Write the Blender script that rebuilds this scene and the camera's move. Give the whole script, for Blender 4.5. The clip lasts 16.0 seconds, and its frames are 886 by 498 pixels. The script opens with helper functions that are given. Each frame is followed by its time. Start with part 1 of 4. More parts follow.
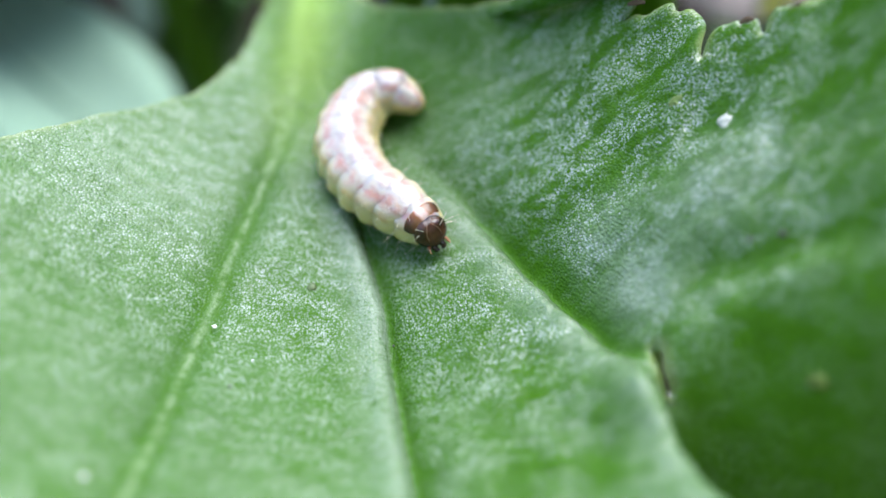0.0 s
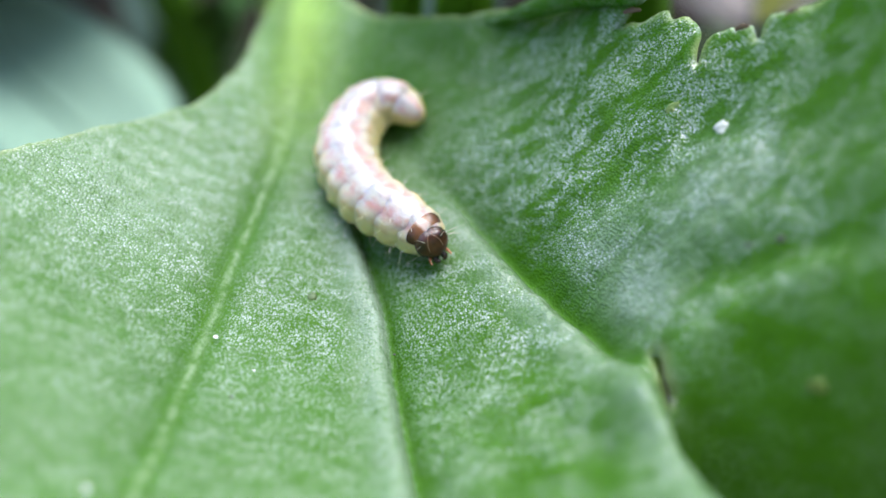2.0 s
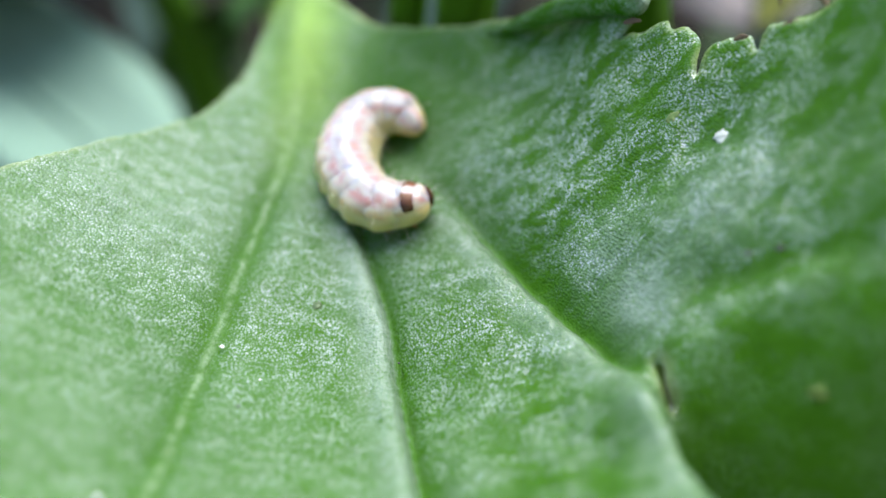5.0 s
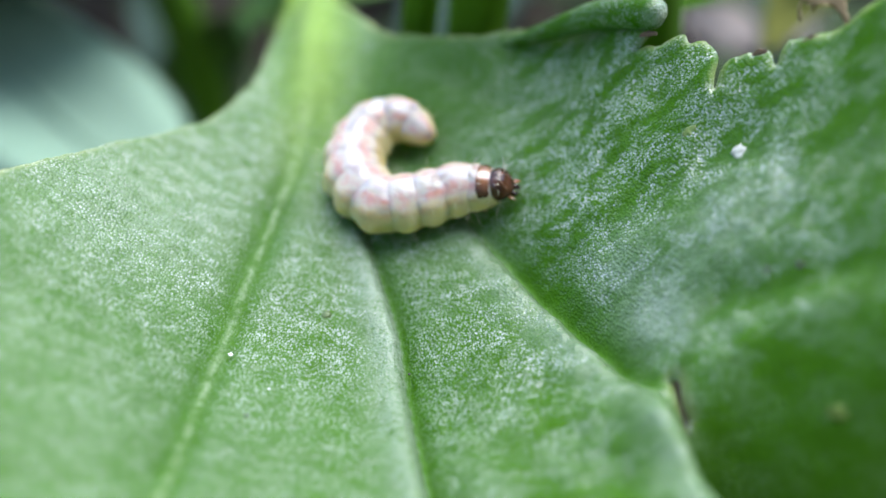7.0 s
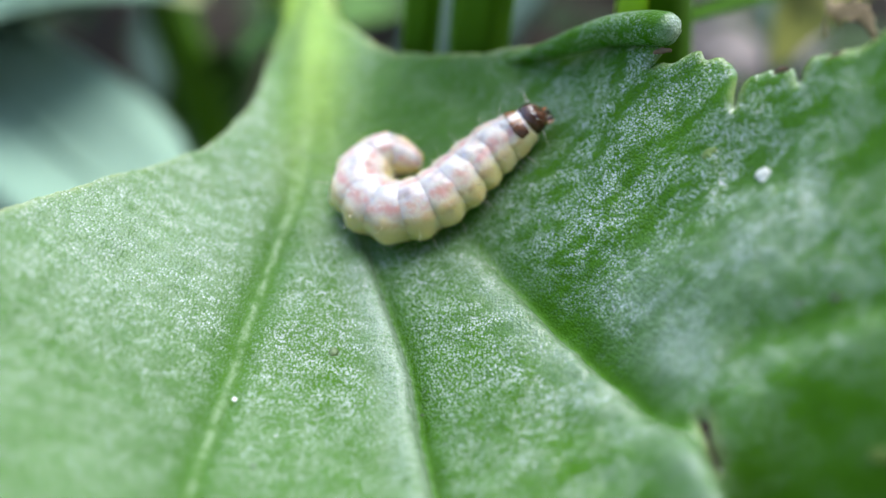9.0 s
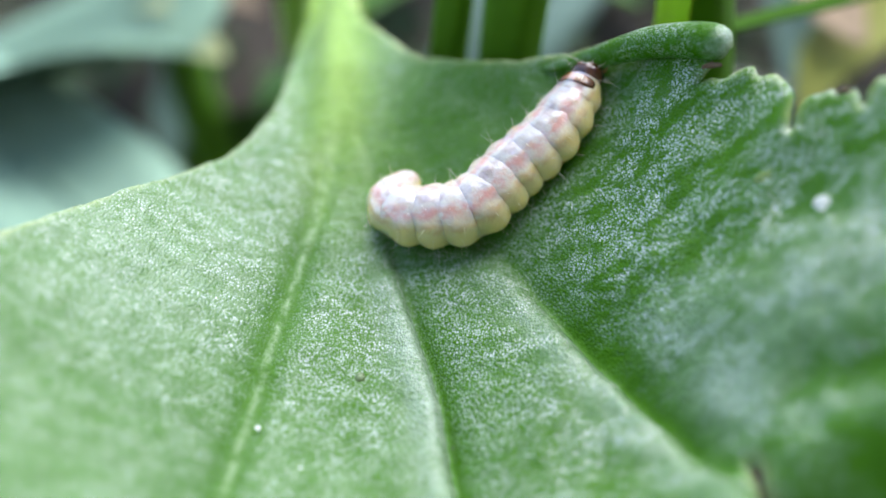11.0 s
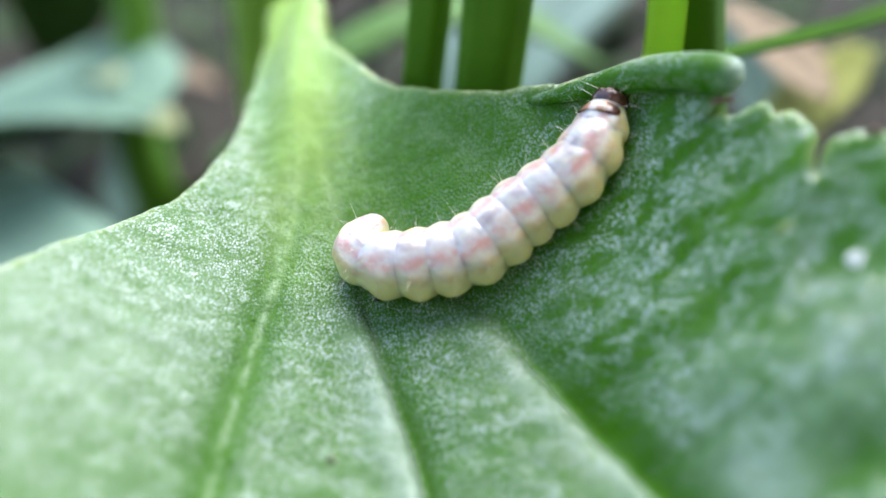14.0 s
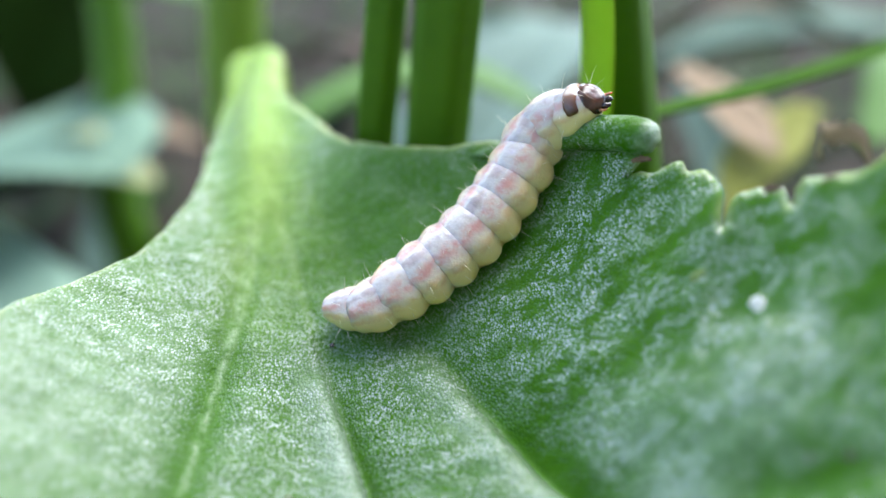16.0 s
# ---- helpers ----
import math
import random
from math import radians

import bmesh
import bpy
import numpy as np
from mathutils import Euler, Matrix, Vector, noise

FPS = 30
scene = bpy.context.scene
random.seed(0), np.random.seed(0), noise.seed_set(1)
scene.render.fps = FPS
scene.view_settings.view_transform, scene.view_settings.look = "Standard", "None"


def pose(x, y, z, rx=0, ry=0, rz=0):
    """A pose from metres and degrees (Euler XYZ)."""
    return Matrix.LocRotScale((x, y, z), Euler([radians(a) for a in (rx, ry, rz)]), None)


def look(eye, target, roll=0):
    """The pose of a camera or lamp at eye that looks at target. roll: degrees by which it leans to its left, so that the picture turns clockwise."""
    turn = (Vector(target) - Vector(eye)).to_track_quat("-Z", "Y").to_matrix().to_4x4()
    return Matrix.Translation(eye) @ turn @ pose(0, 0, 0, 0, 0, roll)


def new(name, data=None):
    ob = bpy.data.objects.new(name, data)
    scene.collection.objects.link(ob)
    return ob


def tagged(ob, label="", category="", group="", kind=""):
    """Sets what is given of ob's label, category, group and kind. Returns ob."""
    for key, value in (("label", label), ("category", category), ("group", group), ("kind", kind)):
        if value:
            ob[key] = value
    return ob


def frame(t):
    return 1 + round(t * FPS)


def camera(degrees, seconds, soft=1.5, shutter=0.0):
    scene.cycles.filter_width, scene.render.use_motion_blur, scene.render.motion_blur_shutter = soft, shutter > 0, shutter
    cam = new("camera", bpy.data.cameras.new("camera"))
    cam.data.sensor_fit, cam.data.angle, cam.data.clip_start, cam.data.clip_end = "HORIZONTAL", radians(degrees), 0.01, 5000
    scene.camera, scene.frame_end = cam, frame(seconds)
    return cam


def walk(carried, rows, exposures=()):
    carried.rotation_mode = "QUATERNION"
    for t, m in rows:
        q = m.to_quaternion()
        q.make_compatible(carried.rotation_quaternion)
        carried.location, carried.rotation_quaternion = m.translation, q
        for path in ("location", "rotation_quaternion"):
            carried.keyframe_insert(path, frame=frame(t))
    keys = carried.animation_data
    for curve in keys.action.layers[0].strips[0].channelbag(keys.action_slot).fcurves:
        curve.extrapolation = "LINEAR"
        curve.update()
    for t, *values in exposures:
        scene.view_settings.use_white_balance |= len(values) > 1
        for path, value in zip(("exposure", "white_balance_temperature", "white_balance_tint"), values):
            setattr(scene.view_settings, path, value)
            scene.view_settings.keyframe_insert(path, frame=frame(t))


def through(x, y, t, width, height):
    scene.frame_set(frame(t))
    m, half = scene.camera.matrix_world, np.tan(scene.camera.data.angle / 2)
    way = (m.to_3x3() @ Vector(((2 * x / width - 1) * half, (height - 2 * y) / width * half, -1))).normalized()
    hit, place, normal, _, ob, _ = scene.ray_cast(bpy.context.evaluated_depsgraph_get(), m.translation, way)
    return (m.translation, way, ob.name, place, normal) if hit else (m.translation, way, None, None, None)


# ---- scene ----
U = 0.001  # the scene is planned in millimetres

cam = camera(64.0, 16.0, soft=1.5)
cam.data.dof.use_dof = True
cam.data.dof.focus_distance = 26.4 * U
cam.data.dof.aperture_fstop = 18.5
PATH = [
    (0, (0.338, -0.117, 99.788), (0.293, 1.559, 98.697), 1.2),
    (0.5, (0.37, -0.117, 100.006), (0.333, 1.554, 98.908), 1.1),
    (1, (0.36, -0.174, 99.827), (0.315, 1.508, 98.746), 0.9),
    (1.5, (0.482, -0.179, 99.92), (0.436, 1.501, 98.837), 0.6),
    (2, (0.345, -0.168, 99.894), (0.3, 1.518, 98.819), 0.6),
    (2.5, (0.484, -0.172, 99.864), (0.435, 1.514, 98.788), 0.3),
    (3, (0.433, -0.259, 99.947), (0.374, 1.433, 98.882), 0.1),
    (3.5, (0.337, -0.205, 99.998), (0.287, 1.484, 98.928), 0.4),
    (6, (0.318, -0.412, 100.343), (0.262, 1.292, 99.297), -0.0),
    (6.5, (0.156, -0.634, 100.377), (0.098, 1.084, 99.354), 0.2),
    (7, (-0.323, -0.074, 100.102), (-0.364, 1.632, 99.058), 1.4),
    (7.5, (-0.106, 0.491, 100.35), (-0.163, 2.192, 99.299), -0.0),
    (8, (-0.239, 0.676, 100.435), (-0.29, 2.387, 99.399), -0.2),
    (10.5, (-1.392, 2.916, 100.536), (-1.456, 4.609, 99.473), 0.2),
    (11, (-1.479, 3.156, 100.87), (-1.559, 4.844, 99.8), 0.2),
    (11.5, (-1.957, 3.679, 100.778), (-2.013, 5.388, 99.741), 0.6),
    (12, (-2.173, 4.174, 100.598), (-2.242, 5.886, 99.565), 0.8),
    (12.5, (-2.774, 4.143, 100.55), (-2.808, 5.875, 99.552), 2.6),
    (13, (-2.435, 4.627, 100.215), (-2.43, 6.371, 99.235), 1.9),
    (13.5, (-2.156, 5.474, 100.452), (-2.143, 7.19, 99.424), 1.2),
    (14, (-2.117, 6.544, 100.511), (-2.102, 8.252, 99.471), 1.1),
    (14.5, (-1.814, 6.158, 101.176), (-1.781, 7.867, 100.138), 0.8),
    (15, (-1.561, 5.445, 101.597), (-1.489, 7.172, 100.592), 1.0),
    (15.5, (-1.562, 5.143, 101.608), (-1.465, 6.888, 100.635), 1.4),
    (16, (-1.509, 5.256, 102.009), (-1.399, 7.007, 101.048), 1.7),
]
# the leaf sways on its stalk, and the camera goes with it: seconds, tilt and turn in degrees
SWAY = [(0, 19.2, 1.4), (3.5, 19.4, 1.5), (6, 19.3, 1.5), (7, 18.5, 1.2), (8, 18.0, 0.6), (10.5, 11.2, 0.7), (11, 8.2, 1.1), (11.5, 6.7, 1.0), (12, 5.8, 1.1),
        (12.5, 4.8, 1.0), (13, 4.4, 0.9), (13.5, 3.0, 1.2), (14, 2.0, 1.7), (14.5, 1.3, 1.3), (15, 0.7, 0.6), (15.5, 0.4, 0.2), (16, 0.0, 0.0)]
PIVOT = Vector((0, 40, 90)) * U
TIMES = [0.125 * k for k in range(129)]


def glide(rows, t):
    """The values of rows at a time, gliding through them without overshoot."""
    r = np.array(rows, float)
    w, v = r[:, 0], r[:, 1:]
    h, slope = np.diff(w), np.diff(v, axis=0) / np.diff(w)[:, None]
    m = np.zeros_like(v)
    both = slope[:-1] * slope[1:]
    m[1:-1] = np.where(both > 0, 2 * both / np.where(both > 0, slope[:-1] + slope[1:], 1), 0)
    i = int(np.clip(np.searchsorted(w, t, "right") - 1, 0, len(r) - 2))
    f = (t - w[i]) / h[i]
    return (1 + 2 * f) * (1 - f) ** 2 * v[i] + f * (1 - f) ** 2 * h[i] * m[i] + f * f * (3 - 2 * f) * v[i + 1] + f * f * (f - 1) * h[i] * m[i + 1]


def sway(t):
    """Where the leaf and all on it have gone from their place at rest."""
    tilt, turn = glide(SWAY, t)
    return Matrix.Translation(PIVOT) @ (pose(0, 0, 0, 0, 0, turn) @ pose(0, 0, 0, tilt)).inverted() @ Matrix.Translation(-PIVOT)


VIEW = [(t, *eye, *target, roll) for t, eye, target, roll in PATH]


def view(t):
    v = glide(VIEW, t)
    return look(Vector(v[:3]) * U, Vector(v[3:6]) * U, v[6])


walk(cam, [(t, sway(t) @ view(t)) for t in TIMES], exposures=[(0.0, 2.06), (7.0, 2.00), (10.5, 2.17), (12.0, 2.36), (16.0, 2.48)])

# ---- world and sun ----
world = bpy.data.worlds.new("sky")
scene.world = world
world.use_nodes = True
wn = world.node_tree
sky = wn.nodes.new("ShaderNodeTexSky")
sky.sky_type = "NISHITA"
sky.sun_disc = False
SUN_ELEVATION, SUN_TURN = 56.0, 20.0
sky.sun_elevation = radians(SUN_ELEVATION)
sky.sun_rotation = radians(SUN_TURN)
sky.air_density, sky.dust_density = 1.0, 1.5
background = wn.nodes["Background"]
background.inputs["Strength"].default_value = 0.15
wn.links.new(sky.outputs["Color"], background.inputs["Color"])
sun_data = bpy.data.lights.new("sun", "SUN")
sun_data.energy, sun_data.angle, sun_data.color = 2.1, radians(60), (0.95, 0.975, 1.0)
sun = new("sun", sun_data)
e, a = radians(SUN_ELEVATION), radians(SUN_TURN)
sun.matrix_world = look((0, 0, 0), (-math.sin(a) * math.cos(e), -math.cos(a) * math.cos(e), -math.sin(e)))


# ---- materials ----
class Nodes:
    """Short hand for one node material; textures are in millimetres of the object's own space."""

    def __init__(self, name):
        self.mat = bpy.data.materials.new(name)
        self.mat.use_nodes = True
        self.t = self.mat.node_tree
        self.bsdf = self.t.nodes["Principled BSDF"]
        self.out = self.t.nodes["Material Output"]
        co = self.t.nodes.new("ShaderNodeTexCoord")
        mp = self.t.nodes.new("ShaderNodeMapping")
        mp.inputs["Scale"].default_value = (1 / U,) * 3
        self.link(co.outputs["Object"], mp.inputs["Vector"])
        self.co = mp.outputs["Vector"]

    def link(self, a, b):
        self.t.links.new(a, b)

    def put(self, socket, v):
        if isinstance(v, bpy.types.NodeSocket):
            self.link(v, socket)
        elif isinstance(v, tuple) and len(v) == 3 and socket.type == "RGBA":
            socket.default_value = (*v, 1)
        else:
            socket.default_value = v

    def stretch(self, x, y, z):
        n = self.t.nodes.new("ShaderNodeMapping")
        n.inputs["Scale"].default_value = (x, y, z)
        self.link(self.co, n.inputs["Vector"])
        return n.outputs["Vector"]

    def noise(self, scale, detail=3.0, rough=0.55, co=None, warp=0.0):
        n = self.t.nodes.new("ShaderNodeTexNoise")
        self.link(co or self.co, n.inputs["Vector"])
        n.inputs["Scale"].default_value, n.inputs["Detail"].default_value = scale, detail
        n.inputs["Roughness"].default_value, n.inputs["Distortion"].default_value = rough, warp
        return n.outputs["Fac"]

    def cells(self, scale, co=None, feature="F1"):
        n = self.t.nodes.new("ShaderNodeTexVoronoi")
        n.feature = feature
        self.link(co or self.co, n.inputs["Vector"])
        n.inputs["Scale"].default_value = scale
        return n.outputs["Distance"]

    def ramp(self, v, *stops):
        n = self.t.nodes.new("ShaderNodeValToRGB")
        r = n.color_ramp
        while len(r.elements) < len(stops):
            r.elements.new(0.5)
        for el, (p, c) in zip(r.elements, stops):
            el.position, el.color = p, ((c, c, c, 1) if isinstance(c, (int, float)) else (*c, 1))
        self.link(v, n.inputs["Fac"])
        return n.outputs["Color"]

    def mix(self, f, a, b, mode="MIX"):
        n = self.t.nodes.new("ShaderNodeMix")
        n.data_type, n.blend_type = "RGBA", mode
        self.put(n.inputs[0], f), self.put(n.inputs[6], a), self.put(n.inputs[7], b)
        return n.outputs[2]

    def math(self, op, a, b=0.0, clamp=False):
        n = self.t.nodes.new("ShaderNodeMath")
        n.operation, n.use_clamp = op, clamp
        self.put(n.inputs[0], a), self.put(n.inputs[1], b)
        return n.outputs[0]

    def attr(self, name):
        n = self.t.nodes.new("ShaderNodeAttribute")
        n.attribute_name = name
        return n.outputs["Fac"]

    def axis(self, which):
        n = self.t.nodes.new("ShaderNodeSeparateXYZ")
        self.link(self.co, n.inputs[0])
        return n.outputs[which]

    def bump(self, height, mm, strength=1.0, normal=None):
        n = self.t.nodes.new("ShaderNodeBump")
        n.inputs["Strength"].default_value, n.inputs["Distance"].default_value = strength, mm * U
        self.link(height, n.inputs["Height"])
        if normal:
            self.link(normal, n.inputs["Normal"])
        return n.outputs["Normal"]

    def set(self, **values):
        for k, v in values.items():
            self.put(self.bsdf.inputs[k.replace("_", " ")], v)
        return self

    def glow_through(self, amount, colour, normal=None):
        """Lets light through a thin blade."""
        tr = self.t.nodes.new("ShaderNodeBsdfTranslucent")
        self.put(tr.inputs["Color"], colour)
        if normal:
            self.link(normal, tr.inputs["Normal"])
        m = self.t.nodes.new("ShaderNodeMixShader")
        self.put(m.inputs[0], amount)
        self.link(self.bsdf.outputs[0], m.inputs[1]), self.link(tr.outputs[0], m.inputs[2])
        self.link(m.outputs[0], self.out.inputs["Surface"])
        return self


def leaf_material():
    """Glossy green blade under a fine broken waxy bloom, which the veins lack; glints, sheen and shade are put into it.
    """
    n = Nodes("waxy_leaf")
    rim, bare = n.attr("rim"), n.attr("bare")
    vein = n.math("MULTIPLY", n.attr("vein"), n.ramp(n.noise(2.2, 4, 0.65), (0.40, 0.15), (0.60, 1.0)))
    blotch, grain = n.noise(0.22, 3), n.noise(2.6, 4)
    green = n.mix(blotch, (0.018, 0.066, 0.002), (0.038, 0.115, 0.005))
    green = n.mix(n.math("MULTIPLY", grain, 0.5), green, (0.048, 0.140, 0.009))
    fine = n.math("ADD", n.math("MULTIPLY", n.noise(9.0, 4, 0.7), 0.68), n.math("MULTIPLY", n.noise(1.8, 3, 0.6), 0.32))
    skewed = n.stretch(1.0, 0.72, 1.0)
    dots, small = n.cells(10.5, skewed), n.cells(19.0, skewed)
    # pale grains: waxy bloom, with the sky's glints on the bumps put into the colour
    grit = n.math("MAXIMUM", n.ramp(dots, (0.26, 1.0), (0.56, 0.0)), n.math("MULTIPLY", n.ramp(small, (0.22, 1.0), (0.52, 0.0)), 0.75))
    fleck = n.math("MULTIPLY", grit, n.ramp(fine, (0.40, 0.05), (0.52, 1.0)))
    slant = n.t.nodes.new("ShaderNodeMapping")
    slant.inputs["Rotation"].default_value, slant.inputs["Scale"].default_value = (0, 0, radians(28)), (0.55, 1.5, 1.0)
    n.link(n.co, slant.inputs["Vector"])
    clump = n.ramp(n.noise(0.9, 5, 0.62, slant.outputs["Vector"]), (0.42, 0.06), (0.57, 1.0))
    worn = n.mix(n.attr("dense"), clump, n.ramp(n.noise(1.3, 4, 0.62, slant.outputs["Vector"]), (0.36, 0.36), (0.60, 1.0)))
    fleck = n.mix(n.math("MULTIPLY", n.attr("dense"), 0.5), fleck, n.math("MULTIPLY", grit, n.ramp(n.noise(3.0, 3, 0.7), (0.34, 0.35), (0.60, 1.0))))
    wax_glint = n.math("MULTIPLY", n.math("MULTIPLY", fleck, worn), n.math("SUBTRACT", 1.0, bare, True))
    # crest: sheen of ridges put into the colour as extra bloom
    crest = n.attr("crest")
    wax_glint = n.math("MAXIMUM", wax_glint, n.math("MULTIPLY", n.math("MULTIPLY", crest, n.ramp(fine, (0.38, 0.25), (0.52, 1.0))), n.math("SUBTRACT", 1.0, bare, True)))
    col = n.mix(n.math("MULTIPLY", wax_glint, n.math("ADD", n.math("MULTIPLY", n.math("MAXIMUM", crest, n.math("MULTIPLY", n.attr("dense"), 0.35)), 0.18), n.math("SUBTRACT", 0.74, n.math("MULTIPLY", n.attr("dense"), 0.12)))), green, (0.46, 0.53, 0.485))
    pit = n.ramp(n.noise(1.7, 2, 0.7), (0.66, 0.0), (0.72, 1.0))
    col = n.mix(n.math("MULTIPLY", pit, 0.5), col, (0.03, 0.08, 0.01))
    col = n.mix(n.math("MULTIPLY", vein, 0.9), col, (0.44, 0.54, 0.37))
    col = n.mix(n.attr("rib"), col, n.mix(grain, (0.115, 0.20, 0.035), (0.20, 0.30, 0.07)))
    dry = n.mix(n.noise(3.5, 3), (0.30, 0.36, 0.13), (0.50, 0.50, 0.28))
    col = n.mix(n.math("MULTIPLY", rim, n.ramp(n.noise(1.2, 3), (0.35, 0.15), (0.6, 1.0))), col, dry)
    h1, h2, h3 = dots, n.noise(4.2, 3, 0.6), n.noise(0.9, 3, 0.6)
    nrm = n.bump(h3, 0.07, 0.8)
    nrm = n.bump(h2, 0.04, 1.0, nrm)
    nrm = n.bump(h1, 0.035, 1.0, nrm)
    shine = n.math("ADD", n.math("MULTIPLY", wax_glint, 0.55), 0.03)
    n.set(Base_Color=col, Roughness=n.math("ADD", n.math("MULTIPLY", h3, 0.2), 0.20), Normal=nrm, Specular_IOR_Level=shine, Coat_Weight=n.math("MULTIPLY", wax_glint, n.math("SUBTRACT", 1.0, n.math("MULTIPLY", n.math("MAXIMUM", crest, n.attr("dense")), 0.65))), Coat_Roughness=n.math("ADD", 0.20, n.math("MULTIPLY", n.attr("dense"), 0.25)), Coat_IOR=2.0, Coat_Normal=nrm)
    n.glow_through(n.math("SUBTRACT", n.math("SUBTRACT", 0.21, n.math("MULTIPLY", n.attr("thick"), 0.21)), n.math("MULTIPLY", n.attr("rib"), 0.17), True), n.mix(n.attr("rib"), n.mix(vein, (0.15, 0.44, 0.004), (0.45, 0.72, 0.10)), (0.27, 0.39, 0.09)))
    return n.mat


def plant_material(name, dark, light, through=0.2, rough=0.4, scale=0.12, gloss=0.5):
    n = Nodes(name)
    streak = n.noise(0.8, 3, 0.6, n.stretch(2.2, 0.12, 2.2))
    col = n.mix(n.noise(scale, 3), dark, light)
    col = n.mix(n.math("MULTIPLY", streak, 0.5), col, tuple(min(1, v * 1.5) for v in light))
    n.set(Base_Color=col, Roughness=rough, Normal=n.bump(streak, 0.05, 0.6), Specular_IOR_Level=gloss)
    n.glow_through(through, tuple(min(1, v * 1.6) for v in light))
    return n.mat


def skin_material():
    """Translucent larva skin: broken pale and rosy bands along the back, cream below. x across, z up, y forward."""
    n = Nodes("larva_skin")
    x, y, z = n.axis(0), n.axis(1), n.axis(2)
    info = n.t.nodes.new("ShaderNodeObjectInfo")
    shift = n.t.nodes.new("ShaderNodeVectorMath")
    shift.operation = "ADD"
    n.link(n.co, shift.inputs[0]), n.link(n.math("MULTIPLY", info.outputs["Random"], 60.0), shift.inputs[1])
    n.co = shift.outputs[0]
    wob = n.math("MULTIPLY", n.math("SUBTRACT", n.noise(1.6, 3), 0.5), 0.6)
    side = n.math("ADD", n.math("ARCTAN2", n.math("ABSOLUTE", x), z), wob)
    f = n.math("DIVIDE", side, 3.1416)
    col = n.ramp(f, (0.0, (0.35, 0.325, 0.31)), (0.09, (0.40, 0.375, 0.35)), (0.26, (0.43, 0.375, 0.295)), (0.36, (0.52, 0.45, 0.24)), (0.55, (0.60, 0.50, 0.21)))
    broken = n.ramp(n.noise(1.9, 4, 0.65), (0.38, 0.0), (0.57, 1.0))
    marbled = n.ramp(n.noise(1.1, 4, 0.6), (0.42, 0.0), (0.54, 0.9))
    col = n.mix(n.math("MULTIPLY", n.ramp(f, (0.0, 1.0), (0.03, 1.0), (0.075, 0.0)), marbled), col, (0.26, 0.215, 0.21))
    line = n.ramp(f, (0.07, 0.0), (0.145, 1.0), (0.19, 1.0), (0.27, 0.0))
    col = n.mix(n.math("MULTIPLY", n.math("MULTIPLY", line, broken), 0.80), col, (0.40, 0.175, 0.15))
    low = n.ramp(f, (0.28, 0.0), (0.32, 1.0), (0.36, 1.0), (0.41, 0.0))
    col = n.mix(n.math("MULTIPLY", n.math("MULTIPLY", low, broken), 0.40), col, (0.40, 0.20, 0.11))
    nrm = n.bump(n.noise(1.8, 3, 0.5), 0.12, 0.7)
    nrm = n.bump(n.noise(12, 2), 0.012, 0.6, nrm)
    n.set(Base_Color=col, Roughness=0.3, Coat_Weight=0.25, Coat_Roughness=0.22, Normal=nrm, Subsurface_Weight=0.9, Subsurface_Scale=0.9 * U, Subsurface_Radius=(1.0, 0.75, 0.35), Specular_IOR_Level=0.5)
    return n.mat


def shell_material(name, dark, light, rough=0.22, inner=0.15):
    n = Nodes(name)
    n.set(Base_Color=n.mix(n.ramp(n.noise(1.8, 3), (0.35, 0.0), (0.65, 1.0)), dark, light), Roughness=rough, Normal=n.bump(n.noise(9, 3), 0.02, 0.5),
          Subsurface_Weight=inner, Subsurface_Scale=0.3 * U)
    return n.mat


def shield_material():
    """Glossy plate, pale amber along its middle and dark brown at its sides."""
    n = Nodes("neck_shield")
    wide = n.math("ADD", n.math("ABSOLUTE", n.axis(0)), n.math("MULTIPLY", n.noise(2.5, 3), 0.35))
    n.set(Base_Color=n.ramp(wide, (0.27, (0.46, 0.37, 0.33)), (0.40, (0.20, 0.09, 0.04)), (0.80, (0.06, 0.022, 0.012))), Roughness=0.26,
          Normal=n.bump(n.noise(6, 3), 0.03, 0.6), Subsurface_Weight=0.4, Subsurface_Scale=0.3 * U)
    return n.mat


def plain_material(name, a, b, rough=0.6, scale=1.5, mm=0.05, gloss=0.5):
    n = Nodes(name)
    g = n.noise(scale, 4, 0.6)
    n.set(Base_Color=n.mix(g, a, b), Roughness=rough, Normal=n.bump(g, mm, 0.8), Specular_IOR_Level=gloss)
    return n.mat


M_LEAF = leaf_material()
M_PETIOLE = plant_material("petiole_green", (0.075, 0.155, 0.012), (0.15, 0.24, 0.03), 0.2, 0.6, 0.12, 0.2)
M_GRASS = plant_material("grass_stem", (0.026, 0.080, 0.002), (0.065, 0.155, 0.005), 0.25, 0.5, 0.3, 0.22)
M_ARCH = plant_material("grass_leaf", (0.012, 0.040, 0.002), (0.028, 0.072, 0.005), 0.10, 0.85, 0.3, 0.04)
M_BLADE = plant_material("young_grass_blade", (0.20, 0.33, 0.010), (0.27, 0.43, 0.02), 0.4, 0.4, 0.3)
M_FAR = plant_material("blue_green_leaf", (0.022, 0.05, 0.034), (0.06, 0.10, 0.075), 0.08, 0.75, 0.05, 0.1)
M_FARMINT = plant_material("mint_leaf", (0.105, 0.185, 0.13), (0.18, 0.27, 0.205), 0.08, 0.75, 0.05, 0.1)
M_FARPALE = plant_material("pale_leaf", (0.042, 0.084, 0.056), (0.088, 0.142, 0.10), 0.08, 0.75, 0.05, 0.1)
M_PALEST = plant_material("bluish_leaf", (0.032, 0.062, 0.05), (0.075, 0.115, 0.095), 0.08, 0.75, 0.05, 0.1)
